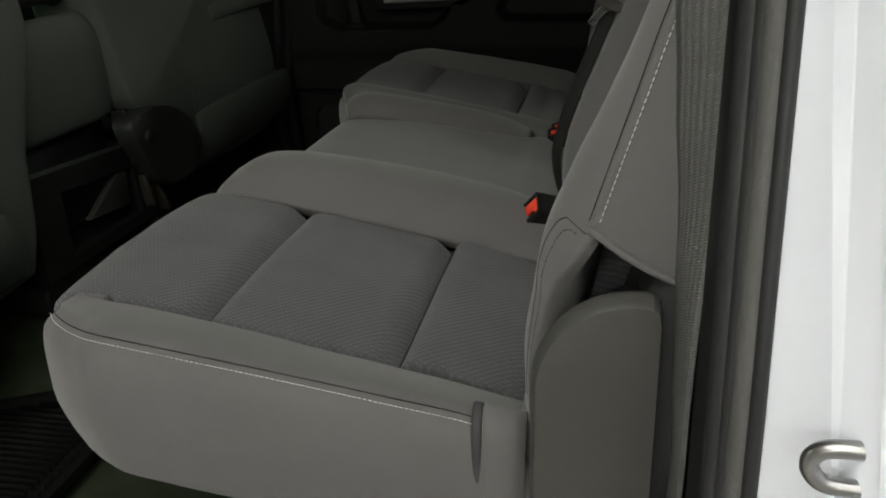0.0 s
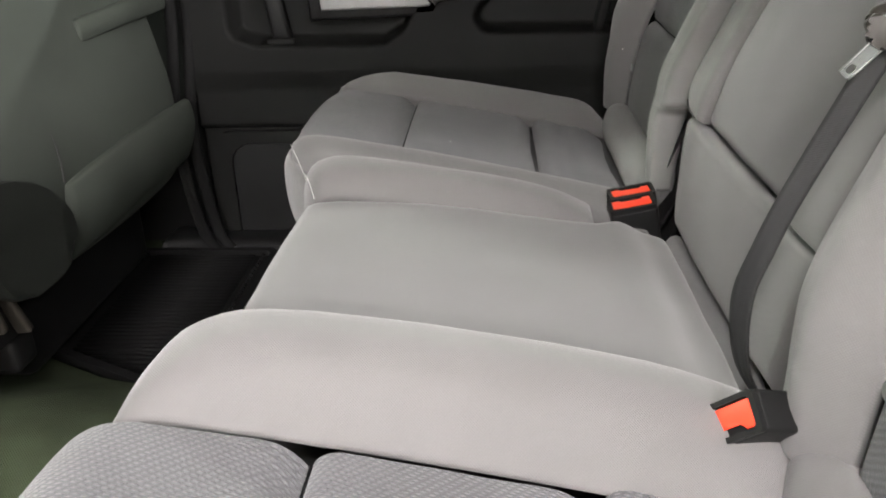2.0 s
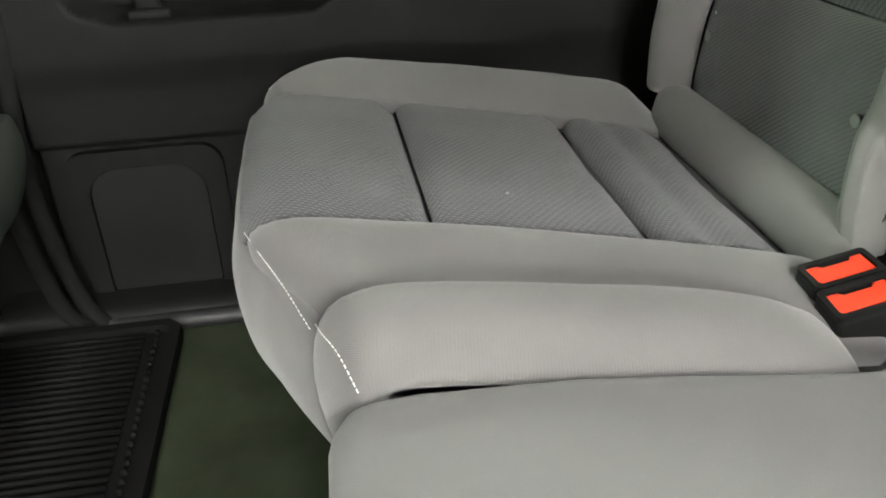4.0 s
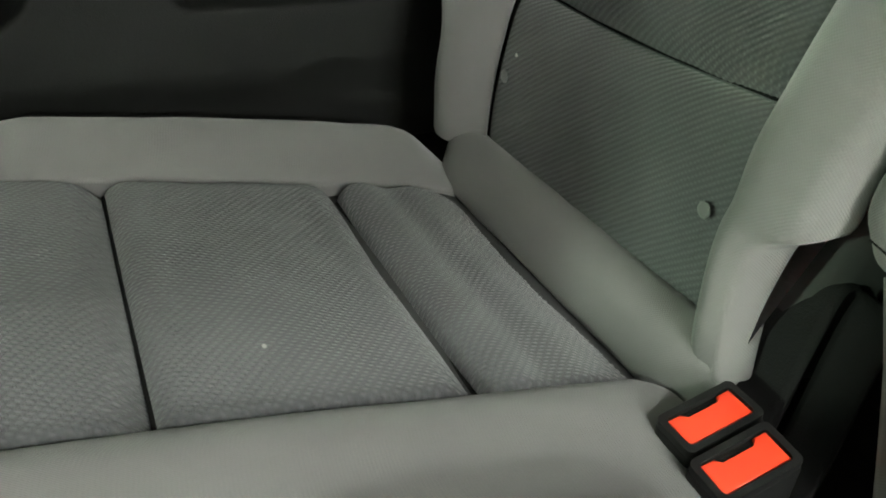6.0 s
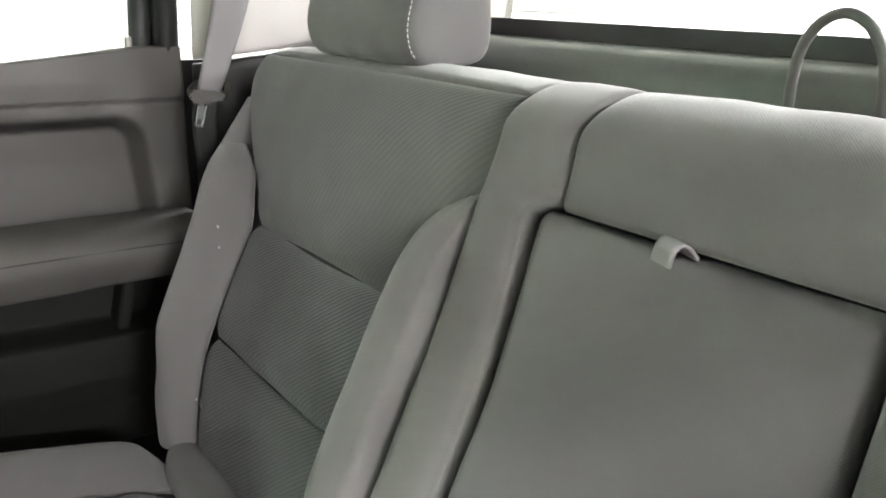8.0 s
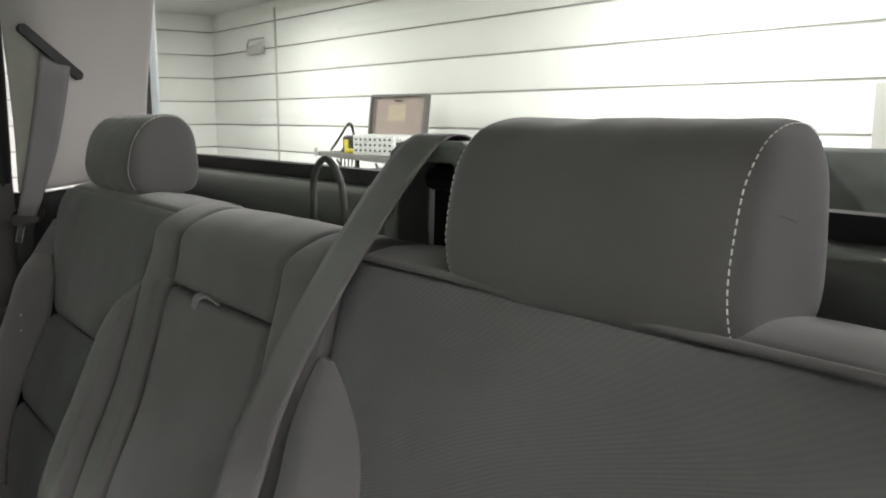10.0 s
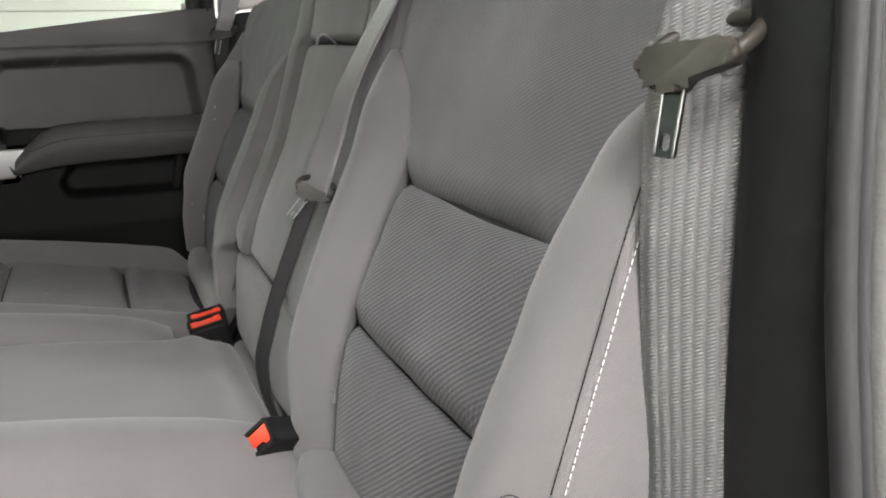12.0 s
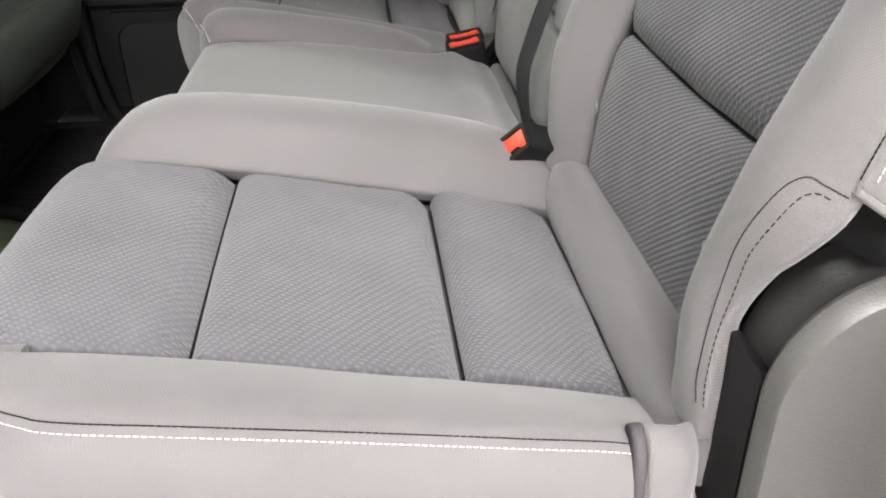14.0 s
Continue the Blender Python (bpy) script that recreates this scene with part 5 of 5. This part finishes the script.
def middle_belt():
    t = thing("seat_belt", "grey centre seat belt running down the backrest", "seat belt", "seat belts")
    grip = V(0.572, 0.551, 0.736)
    ribbon("upper_webbing", [V(0.800, 0.515, 1.030), V(0.768, 0.518, 1.0500), V(0.738, 0.521, 1.036), V(0.689, 0.535, 0.968), V(0.645, 0.547, 0.895), V(0.616, 0.554, 0.84), V(0.594, 0.559, 0.785), grip], [(0, -1, 0), (0, -1, 0), (0.02, -1, 0), (0.02, -1, 0), (0.04, -1, 0), (0.10, -0.99, 0), (0.35, -0.92, -0.1), (0.6, -0.7, -0.2)], [0.048, 0.048, 0.048, 0.048, 0.048, 0.048, 0.044, 0.034], WEBSMOOTH, t, bow=0.0, steps=90)
    ribbon("lower_webbing", [grip, V(0.560, 0.555, 0.705), V(0.533, 0.560, 0.636), V(0.521, 0.563, 0.598), V(0.512, 0.567, 0.555), V(0.520, 0.570, 0.50), V(0.545, 0.568, 0.460)], [(0.9, -0.4, -0.2), (0.9, -0.4, -0.1), (0.9, -0.4, 0), (0.85, -0.5, 0), (0.7, -0.7, 0), (0.4, -0.9, 0), (0.3, -0.95, 0)], 0.016, WEBSHADED, t)
    tongue(t, grip + V(0, -0.004, 0), (-0.62, 0.05, -0.78), (0.78, -0.25, -0.6), 0.6, TONGUEPLASTIC)


def far_belt():
    t = thing("seat_belt", "grey seat belt of the passenger's rear seat", "seat belt", "seat belts")
    grip = V(0.638, 1.472, 0.896)
    w = (0.84, -0.06, -0.5)
    ribbon("upper_webbing", [V(0.706, 1.492, 1.166), V(0.700, 1.467, 1.152), V(0.688, 1.466, 1.090), V(0.670, 1.470, 1.005), V(0.652, 1.472, 0.94), grip], [w, w, (0.88, -0.06, -0.42), (0.97, -0.08, -0.2), (0.97, -0.1, -0.15), (0.95, -0.2, -0.1)], [0.050, 0.052, 0.050, 0.044, 0.034, 0.028], WEBSMOOTH, t)
    ribbon("lower_webbing", [grip, V(0.634, 1.476, 0.85), V(0.650, 1.484, 0.7), V(0.66, 1.488, 0.4)], [(0.9, -0.3, 0)] * 4, 0.030, WEBSHADED, t)
    tongue(t, grip, (-0.18, 0.0, -1), (0.9, -0.3, 0), 0.72, TONGUEPLASTIC)


near_belt()
middle_belt()
far_belt()


def buckle(at, ahead, across, label, size=1.0, group="buckles"):
    """at: the middle of the red face; ahead: the way the face looks; across: along its long side."""
    t = thing("belt_buckle", label, "buckle", group)
    a, c = Vector(ahead).normalized(), Vector(across)
    c = (c - a * c.dot(a)).normalized()
    m = Matrix((c, a.cross(c), a)).transposed().to_4x4()
    m = Matrix.Translation(Vector(at)) @ m @ Matrix.Scale(size, 4)
    shell = box("body", (0.054, 0.030, 0.075), m @ pose(0, 0, -0.0385), DARKPLASTIC, t, 0.004)
    frame_slab("rim", rounded(-0.0265, -0.0145, 0.0265, 0.0145, 0.004), rounded(-0.0225, -0.0105, 0.0225, 0.0105, 0.003), -0.004, 0.0025, DARKPLASTIC, shell, m)
    slab("release_button", [(-0.0215, -0.0095), (0.0215, -0.0095), (0.0215, 0.0095), (0.013, 0.0095), (0.011, 0.0045), (-0.011, 0.0045), (-0.013, 0.0095), (-0.0215, 0.0095)], -0.004, 0.0015, RED, shell, m, r=0.001, label="bright red release button")
    slab("slot", [(-0.0108, 0.0047), (0.0108, 0.0047), (0.0126, 0.0094), (-0.0126, 0.0094)], -0.004, -0.001, BOTTLEDARK, shell, m)
    return t


buckle((0.487, 0.487, 0.5125), (-0.82, -0.45, 0.34), (-0.55, 0.47, -0.70), "black belt buckle with red button, lying on the seat cushion", 0.92)
buckle((0.503, 0.970, 0.490), (-0.16, -0.08, 1), (1, 0.05, 0.16), "black belt buckle with red button, standing between the cushions")
buckle((0.499, 0.937, 0.488), (-0.18, -0.16, 1), (1, 0.03, 0.18), "black belt buckle with red button, standing between the cushions")
s = thing("buckle_strap", "dark webbing stalk of the belt buckles", "strap")
ribbon("webbing", [V(0.515, 0.975, 0.42), V(0.548, 0.985, 0.465), V(0.572, 0.992, 0.515), V(0.586, 0.996, 0.542), V(0.597, 0.998, 0.549), V(0.607, 0.998, 0.541), V(0.612, 0.998, 0.50)], [(0.05, 1, 0.1)] * 7, 0.044, STRAPDARK, s, thick=0.003)
# black box added behind the straps, standing in for shade in the gap
box("gap_shade", (0.03, 0.20, 0.30), pose(0.642, 0.965, 0.50), STRAPDARK, s, 0.01)
ribbon("second_webbing", [V(0.51, 0.935, 0.41), V(0.55, 0.943, 0.46), V(0.575, 0.951, 0.515), V(0.588, 0.954, 0.541), V(0.598, 0.955, 0.546), V(0.606, 0.955, 0.532), V(0.610, 0.953, 0.48)], [(0.05, 1, 0.1)] * 7, 0.032, STRAPDARK, s, thick=0.003)
s = thing("buckle_strap", "dark webbing stalk of the near belt buckle", "strap")
ribbon("webbing", [V(0.535, 0.492, 0.475), V(0.56, 0.497, 0.462), V(0.59, 0.50, 0.45)], [(0.1, 0.9, 0.4)] * 3, 0.036, WEBSHADED, s, thick=0.003)


def belt_guide():
    t = thing("belt_retractor_cover", "dark grey moulded cover of the centre belt retractor", "belt cover")
    outer = [(0.578, 0.935), (0.572, 1.020), (0.566, 1.036), (0.552, 1.0445), (0.472, 1.0455), (0.460, 1.040), (0.450, 1.024), (0.444, 0.935)]
    inner = [(0.560, 0.935), (0.556, 1.010), (0.554, 1.022), (0.546, 1.028), (0.484, 1.028), (0.476, 1.022), (0.470, 1.008), (0.464, 0.935)]
    cover = frame_slab("cover", outer, inner, 0, 0.075, COVERPLASTIC, t, back_plane(0.745))
    bevel = cover.modifiers.new("edge", "BEVEL")
    bevel.width, bevel.segments, bevel.limit_method = 0.004, 3, "ANGLE"
    slab("inside", [(0.470, 0.936), (0.556, 0.936), (0.552, 1.024), (0.478, 1.024)], 0, 0.004, SEALDARK, t, back_plane(0.785))
    box("roller", (0.02, 0.07, 0.02), pose(0.775, 0.512, 1.012), DARKPLASTIC, t, 0.009)


belt_guide()
r = thing("anchor_loop", "black cord loop behind the centre backrest", "loop")
tube("cord", [V(0.795, 0.787, 0.940), V(0.795, 0.788, 0.972), V(0.794, 0.784, 0.996), V(0.794, 0.773, 1.013), V(0.794, 0.757, 1.0195), V(0.794, 0.741, 1.013), V(0.796, 0.730, 0.996), V(0.797, 0.726, 0.972), V(0.798, 0.726, 0.940)], 0.0038, SEALGREY, r, steps=60)


# ---- front seats and console ----
def front_seat(far):
    t = thing("front_seat", "dark grey cloth front seat seen from behind" if not far else "dark grey cloth front seat with map pocket, seen from behind", "car seat", "front seats")
    y = lambda v: flip(v, far)
    # backrest shell from its foot to the shoulder
    rows = []
    inner = [(0.30, 0.47), (0.40, 0.49), (0.48, 0.515), (0.535, 0.640), (0.60, 0.655), (0.71, 0.655), (0.9, 0.63), (1.08, 0.55)] if far else [(0.30, 0.50), (0.40, 0.530), (0.47, 0.552), (0.51, 0.552), (0.63, 0.624), (0.73, 0.690), (0.9, 0.66), (1.08, 0.56)]
    for z, x, a in ((0.378, -0.205, 0.06), (0.43, -0.203, 0.04), (0.49, -0.205, 0.03), (0.54, -0.215, 0.02), (0.60, -0.228, 0.02), (0.70, -0.25, 0.02), (0.80, -0.28, 0.03), (1.0, -0.345, 0.05), (1.08, -0.38, 0.09)):
        b = interp(z, inner)
        rows.append([V(x - 0.12, y(a - 0.015), z), V(x - 0.03, y(a), z), V(x, y(a + 0.07), z), V(x + 0.006, y((a + b) / 2), z), V(x - 0.004, y(b - 0.05), z), V(x - 0.022, y(b), z), V(x - 0.12, y(b + 0.006), z)])
    pad("backrest", rows, (1, 0, 0.2), BACKCLOTH, t, thick=0.05, r=0.012, puff=0.004, nu=40, nv=44)
    # map pocket panel across the lower back
    rows = []
    for z, x, a, b in ((0.385, -0.198, 0.035, 0.500), (0.42, -0.188, 0.02, 0.495), (0.455, -0.184, 0.012, 0.485), (0.490, -0.190, 0.008, 0.476)):
        rows.append([V(x - 0.010, y(a), z), V(x, y(a + 0.08), z + 0.008), V(x + 0.004, y((a + b) / 2), z + 0.014), V(x, y(b - 0.08), z + 0.008), V(x - 0.010, y(b), z)])
    pad("map_pocket", rows, (1, 0, 0.1), BACKCLOTH, t, thick=0.012, r=0.008, puff=0.004)
    rows = [[V(x - 0.01, y(-0.03), z), V(x, y(0.06), z + 0.002), V(x + 0.004, y(0.16), z + 0.003), V(x, y(0.25), z), V(x - 0.006, y(0.316), z - 0.004)] for z, x in ((0.640, -0.222), (0.658, -0.220), (0.676, -0.226))]
    pad("pocket_hem", rows, (1, 0, 0.1), BACKCLOTH, t, thick=0.012, r=0.006, puff=0.003)
    tube("side_seam", [V(-0.205 - 0.25 * max(0, z - 0.52), y(b), z) for z, b in ((0.49, 0.474), (0.53, 0.470), (0.572, 0.464), (0.63, 0.430), (0.688, 0.374), (0.75, 0.33))], 0.0022, SHADE, t, seg=6)
    # round recliner cover at the inner foot
    if far:
        pts = smooth_outline([(y_ - 0.908, z - 0.460) for y_, z in ((0.806, 0.518), (0.850, 0.537), (0.905, 0.533), (0.955, 0.507), (0.989, 0.470), (0.997, 0.437), (0.985, 0.410), (0.952, 0.397), (0.905, 0.393), (0.868, 0.400), (0.832, 0.455))], 44)
        turn = Matrix.Translation((-0.214, 0.908, 0.460)) @ Matrix.Rotation(radians(-6), 4, "Z") @ back_plane(0) @ Matrix.Diagonal((1, 1, 1, 1))
        slab("recliner_cover", pts, -0.02, 0.020, RECLINER, t, turn, r=0.012, label="dark rounded plastic recliner cover", seg=4)
        bm = bmesh.new()
        bmesh.ops.create_uvsphere(bm, u_segments=12, v_segments=6, radius=0.011, matrix=Matrix.Translation((-0.191, 0.826, 0.499)) @ Matrix.Diagonal((0.5, 1, 1, 1)))
        part("recliner_bolt", bm, TONGUEPLASTIC, t)
    # cushion and base under it
    box("cushion", (0.50, 0.48, 0.14), pose(-0.52, y(0.29), 0.52), BACKCLOTH, t, 0.04)
    box("base", (0.46, 0.42, 0.24), pose(-0.52, y(0.29), 0.33), DARKPLASTIC, t, 0.02)


front_seat(False)
front_seat(True)


def centre_seat():
    t = thing("centre_seat", "dark grey cloth centre front seat back", "car seat", "front seats")
    rows = []
    for z, x, a, b in ((0.528, -0.272, 0.590, 0.845), (0.545, -0.262, 0.580, 0.865), (0.60, -0.262, 0.580, 0.880), (0.67, -0.268, 0.60, 0.875), (0.71, -0.285, 0.62, 0.85)):
        rows.append([V(x - 0.06, a - 0.01, z), V(x, a + 0.02, z), V(x + 0.006, (a + b) / 2, z), V(x, b - 0.02, z), V(x - 0.06, b + 0.01, z)])
    pad("backrest", rows, (1, 0, 0), BACKCLOTH, t, thick=0.06, r=0.015, puff=0.004)
    box("dark_hinge", (0.08, 0.20, 0.06), pose(-0.33, 0.75, 0.75), DARKPLASTIC, t, 0.02)
    c = thing("console", "black plastic console base with open cubby", "console")
    m = back_plane(-0.262)
    frame_slab("rear_panel", [(0.572, 0.335), (0.905, 0.335), (0.885, 0.475), (0.572, 0.500)], [(0.640, 0.355), (0.845, 0.355), (0.835, 0.440), (0.640, 0.460)], 0, 0.022, DARKPLASTIC, c, m)
    box("cubby_back", (0.02, 0.34, 0.18), pose(-0.34, 0.74, 0.42), BOTTLEDARK, c, 0.003)
    box("cubby_floor", (0.10, 0.32, 0.012), pose(-0.30, 0.74, 0.348), DARKPLASTIC, c, 0.003)
    slab("cubby_flap", [(0.700, 0.392), (0.815, 0.378), (0.822, 0.438), (0.795, 0.445)], 0.010, 0.020, PADPLASTIC, c, m, r=0.003)
    box("side_bracket", (0.03, 0.012, 0.10), pose(-0.245, 0.842, 0.490, 0, -6, 0), DARKPLASTIC, c, 0.004)
    box("side_bracket", (0.02, 0.012, 0.06), pose(-0.235, 0.858, 0.39, 8, -6, 0), TONGUEPLASTIC, c, 0.004)
    box("side_bracket", (0.02, 0.012, 0.07), pose(-0.235, 0.898, 0.37, 20, -6, 0), TONGUEPLASTIC, c, 0.004)
    # shiny edge of the seat track
    box("track", (0.5, 0.05, 0.05), pose(-0.50, 0.60, 0.30), DARKPLASTIC, c, 0.01)
    box("track", (0.5, 0.05, 0.05), pose(-0.50, 0.93, 0.30), DARKPLASTIC, c, 0.01)


centre_seat()


# ---- rubber mats ----
def mat_thing(far):
    t = thing("floor_mat", "black ribbed rubber floor mat on the carpet", "floor mat", "floor mats")
    # the edge by the hump is cut aslant
    y = lambda v: v if far else MID2 - v
    outer = [(-0.078, 0.968), (-0.060, 0.985), (-0.054, 1.43), (-0.070, 1.447), (-0.47, 1.447), (-0.48, 1.43), (-0.48, 1.19), (-0.46, 1.165), (-0.30, 1.068), (-0.12, 0.975)]
    inner = [(-0.084, 0.984), (-0.074, 0.994), (-0.068, 1.424), (-0.076, 1.433), (-0.462, 1.433), (-0.466, 1.424), (-0.466, 1.198), (-0.452, 1.177), (-0.296, 1.082), (-0.118, 0.989)]
    ring = lambda pts: [(a, y(b)) for a, b in (pts if far else pts[::-1])]
    z = FLOOR + 0.012
    slab("sheet", ring(outer), z, z + 0.006, RUBBER, t)
    frame_slab("raised_rim", ring(outer), ring(inner), z, z + 0.017, RUBBER, t)
    first = part("rib", rbox(bmesh.new(), (1.0, 0.0055, 0.007), Matrix(), 0.0018, 1), RUBBER, t)
    for k in range(36):
        ob = first if k == 0 else new("rib", first.data)
        ob.parent = t
        yy = 1.005 + 0.0120 * k
        left = max(-0.285, -0.11 - 1.75 * (yy - 0.985))
        ob.matrix_basis = pose((left - 0.098) / 2, y(yy), z + 0.008) @ Matrix.Diagonal((-0.098 - left, 1, 1, 1))
    first = part("edge_stud", rbox(bmesh.new(), (0.007, 0.006, 0.008), Matrix(), 0.002, 1), RUBBER, t)
    for k in range(32):
        ob = first if k == 0 else new("edge_stud", first.data)
        ob.parent = t
        ob.location = (-0.084, y(1.0 + 0.0138 * k), z + 0.009)
    first = part("cross_bar", rbox(bmesh.new(), (0.034, 0.010, 0.011), Matrix(), 0.003, 2), RUBBER, t)
    for k in range(13):
        ob = first if k == 0 else new("cross_bar", first.data)
        ob.parent = t
        ob.matrix_basis = pose(-0.318 - 0.0042 * (12 - k), y(1.16 + 0.0225 * k), z + 0.009, 0, 0, 24 if far else -24)


mat_thing(True)
mat_thing(False)


# ---- garage bench and what stands on it ----
def bench():
    top = 0.76
    t = thing("work_table", "long dark-edged folding table standing near the wall", "table")
    slab("table_top", [(3.97, 6.30), (3.72, 4.75), (4.27, 4.66), (4.52, 6.21)], top - 0.04, top, TABLETOP, t, r=0.005)
    frame = thing("table_frame", "black folded table legs with diagonal braces", "table legs")
    for x, yy in ((3.76, 4.79), (4.00, 4.75), (4.24, 4.71), (3.86, 5.50)):
        box("leg", (0.03, 0.03, top - 0.04 + 0.62), pose(x, yy, (top - 0.04 - 0.62) / 2), DARKPLASTIC, frame, 0.004)
        tube("brace", [(x, yy + 0.30, top - 0.05), (x, yy - 0.05, top - 0.42)], 0.010, DARKPLASTIC, frame, steps=3)
    c = thing("open_case", "open flat case lid with brown lining, standing on the table", "case")
    m = Matrix.Translation((4.42, 5.78, top)) @ Matrix.Rotation(radians(9), 4, "Z") @ Matrix.Rotation(radians(8), 4, "Y") @ back_plane(0)
    lid = frame_slab("lid_rim", rounded(-0.34, 0.0, 0.33, 0.485, 0.01), rounded(-0.322, 0.02, 0.312, 0.467, 0.008), -0.03, 0.03, TABLETOP, c, m)
    slab("lining", [(-0.322, 0.02), (0.312, 0.02), (0.312, 0.467), (-0.322, 0.467)], 0, 0.01, CASECLOTH, lid, m)
    slab("label", [(-0.10, 0.26), (0.12, 0.26), (0.12, 0.40), (-0.10, 0.40)], -0.004, 0.0, CASELABEL, lid, m)
    slab("plate", [(-0.04, 0.425), (0.05, 0.425), (0.05, 0.440), (-0.04, 0.440)], -0.006, 0.0, DARKPLASTIC, lid, m)
    b = thing("perforated_bin", "white perforated storage bin on the table", "bin")
    b.matrix_basis = pose(3.98, 5.30, top, 0, 0, 9)
    box("body", (0.24, 0.46, 0.16), pose(0, 0, 0.08), BOTTLELIGHT, b, 0.012)
    first = part("hole", rbox(bmesh.new(), (0.004, 0.020, 0.016), Matrix(), 0, 1), DARKPLASTIC, b)
    for i in range(8):
        for j in range(3):
            o = first if i == j == 0 else new("hole", first.data)
            o.parent = b
            o.location = (-0.121, -0.19 + 0.054 * i, 0.04 + 0.042 * j)
    proto = None
    for k in range(22):
        u = (k % 11) / 10
        xx, yy = 3.83 + 0.38 * u + (0.02 if k > 10 else 0), 4.86 - 0.07 * u + (0.07 if k > 10 else 0)
        if proto is None:
            proto = thing("bottle", "small dark bottle with a pale label", "bottle", "bottles on the table")
            for nm, z0, z1, r0, r1, mt in (("bottle_body", 0, 0.11, 0.017, 0.017, BOTTLEDARK), ("bottle_label", 0.025, 0.08, 0.0174, 0.0174, BOTTLELIGHT), ("cap", 0.11, 0.15, 0.010, 0.007, BOTTLELIGHT)):
                bm = bmesh.new()
                bmesh.ops.create_cone(bm, cap_ends=True, segments=12, radius1=r0, radius2=r1, depth=z1 - z0, matrix=Matrix.Translation((0, 0, (z0 + z1) / 2)))
                part(nm, bm, mt, proto)
            proto.matrix_basis = pose(xx, yy, top)
        else:
            copy_thing(proto, pose(xx, yy, top, 0, 0, 40 * k))
    for x, yy, w, hgt, yellow in ((4.16, 5.70, 0.15, 0.13, False), (4.13, 5.98, 0.15, 0.14, True)):
        p = thing("power_tool_box", "small black tool case on the table" if not yellow else "black tool with yellow mark on the table", "tool")
        box("body", (0.13, w, hgt), pose(x, yy, top + hgt / 2), BOTTLEDARK, p, 0.02)
        if yellow:
            box("mark", (0.01, 0.06, 0.08), pose(x - 0.068, yy, top + 0.065), YELLOW, p, 0.003)
            tube("hose", [(x, yy - 0.02, top + 0.13), (x, yy + 0.05, top + 0.24), (x - 0.03, yy + 0.17, top + 0.12), (x - 0.10, yy + 0.20, top + 0.01)], 0.011, BOTTLEDARK, p)
    p = thing("hand_tool", "yellow and black hand tool lying on the table", "tool")
    box("body", (0.05, 0.18, 0.04), pose(3.97, 5.72, top + 0.021, 0, 0, 16), YELLOW, p, 0.012)
    box("grip", (0.045, 0.12, 0.035), pose(4.0, 5.90, top + 0.018, 0, 0, -14), BOTTLEDARK, p, 0.012)
    cb = thing("cable", "black cables hanging under the table", "cable")
    for k in range(5):
        a = 5.70 + 0.06 * k
        tube("strand", [(3.98, a, top - 0.04), (3.98, a + 0.08 - 0.03 * k, top - 0.30), (3.96, 5.80 - 0.02 * k, top - 0.52), (3.98, a + 0.05, top - 0.8)], 0.006, BOTTLEDARK, cb, seg=6)
    h = thing("tool_hook", "black wire basket hook under the table", "hook")
    tube("wire", [(3.97, 6.12, top - 0.04), (3.97, 6.10, top - 0.26), (3.97, 5.93, top - 0.27), (3.97, 5.92, top - 0.04)], 0.008, BOTTLEDARK, h)
    # wall fittings
    d = thing("door_closer", "grey door closer high on the wall", "door closer")
    box("body", (0.07, 0.36, 0.09), pose(4.80, 9.15, 1.83), TRIMGREY, d, 0.01)
    tube("arm", [(4.77, 9.3, 1.87), (4.70, 9.1, 1.93), (4.78, 8.9, 1.95)], 0.012, TRIMGREY, d, steps=10)
    tagged(box("trim", (0.012, 0.03, 2.9), pose(4.842, 8.72, 0.83), TRIMGREY, r=0.003), "thin grey upright joint strip on the wall", "trim", kind="structure")
    w = thing("wall_board", "pale grey flat panel on the wall", "panel")
    box("board", (0.012, 0.9, 0.42), pose(4.838, 1.55, 1.02), TRIMGREY, w, 0.003)
    sw = thing("wall_hook", "small grey hook on the wall", "hook")
    box("body", (0.03, 0.02, 0.09), pose(4.83, 7.85, 0.68), TRIMGREY, sw, 0.006)


bench()


# ---- lint and a pale spot on the far seat ----
def lint():
    bm = bmesh.new()
    for x, y_, z, r in ((0.594, 1.342, 0.765, 0.0022), (0.590, 1.330, 0.744, 0.0018), (0.528, 1.253, 0.605, 0.0016), (0.287, 1.085, 0.5205, 0.0014)):
        flat = (0.5, 1, 1, 1) if z > 0.55 else (1, 1.6, 0.25, 1)
        bmesh.ops.create_uvsphere(bm, u_segments=8, v_segments=6, radius=r, matrix=Matrix.Translation((x, y_, z)) @ Matrix.Diagonal(flat))
    tagged(part("lint", bm, TRIMGREY), "small pale lint specks on the grey seat cloth", "lint", kind="stuff")


lint()
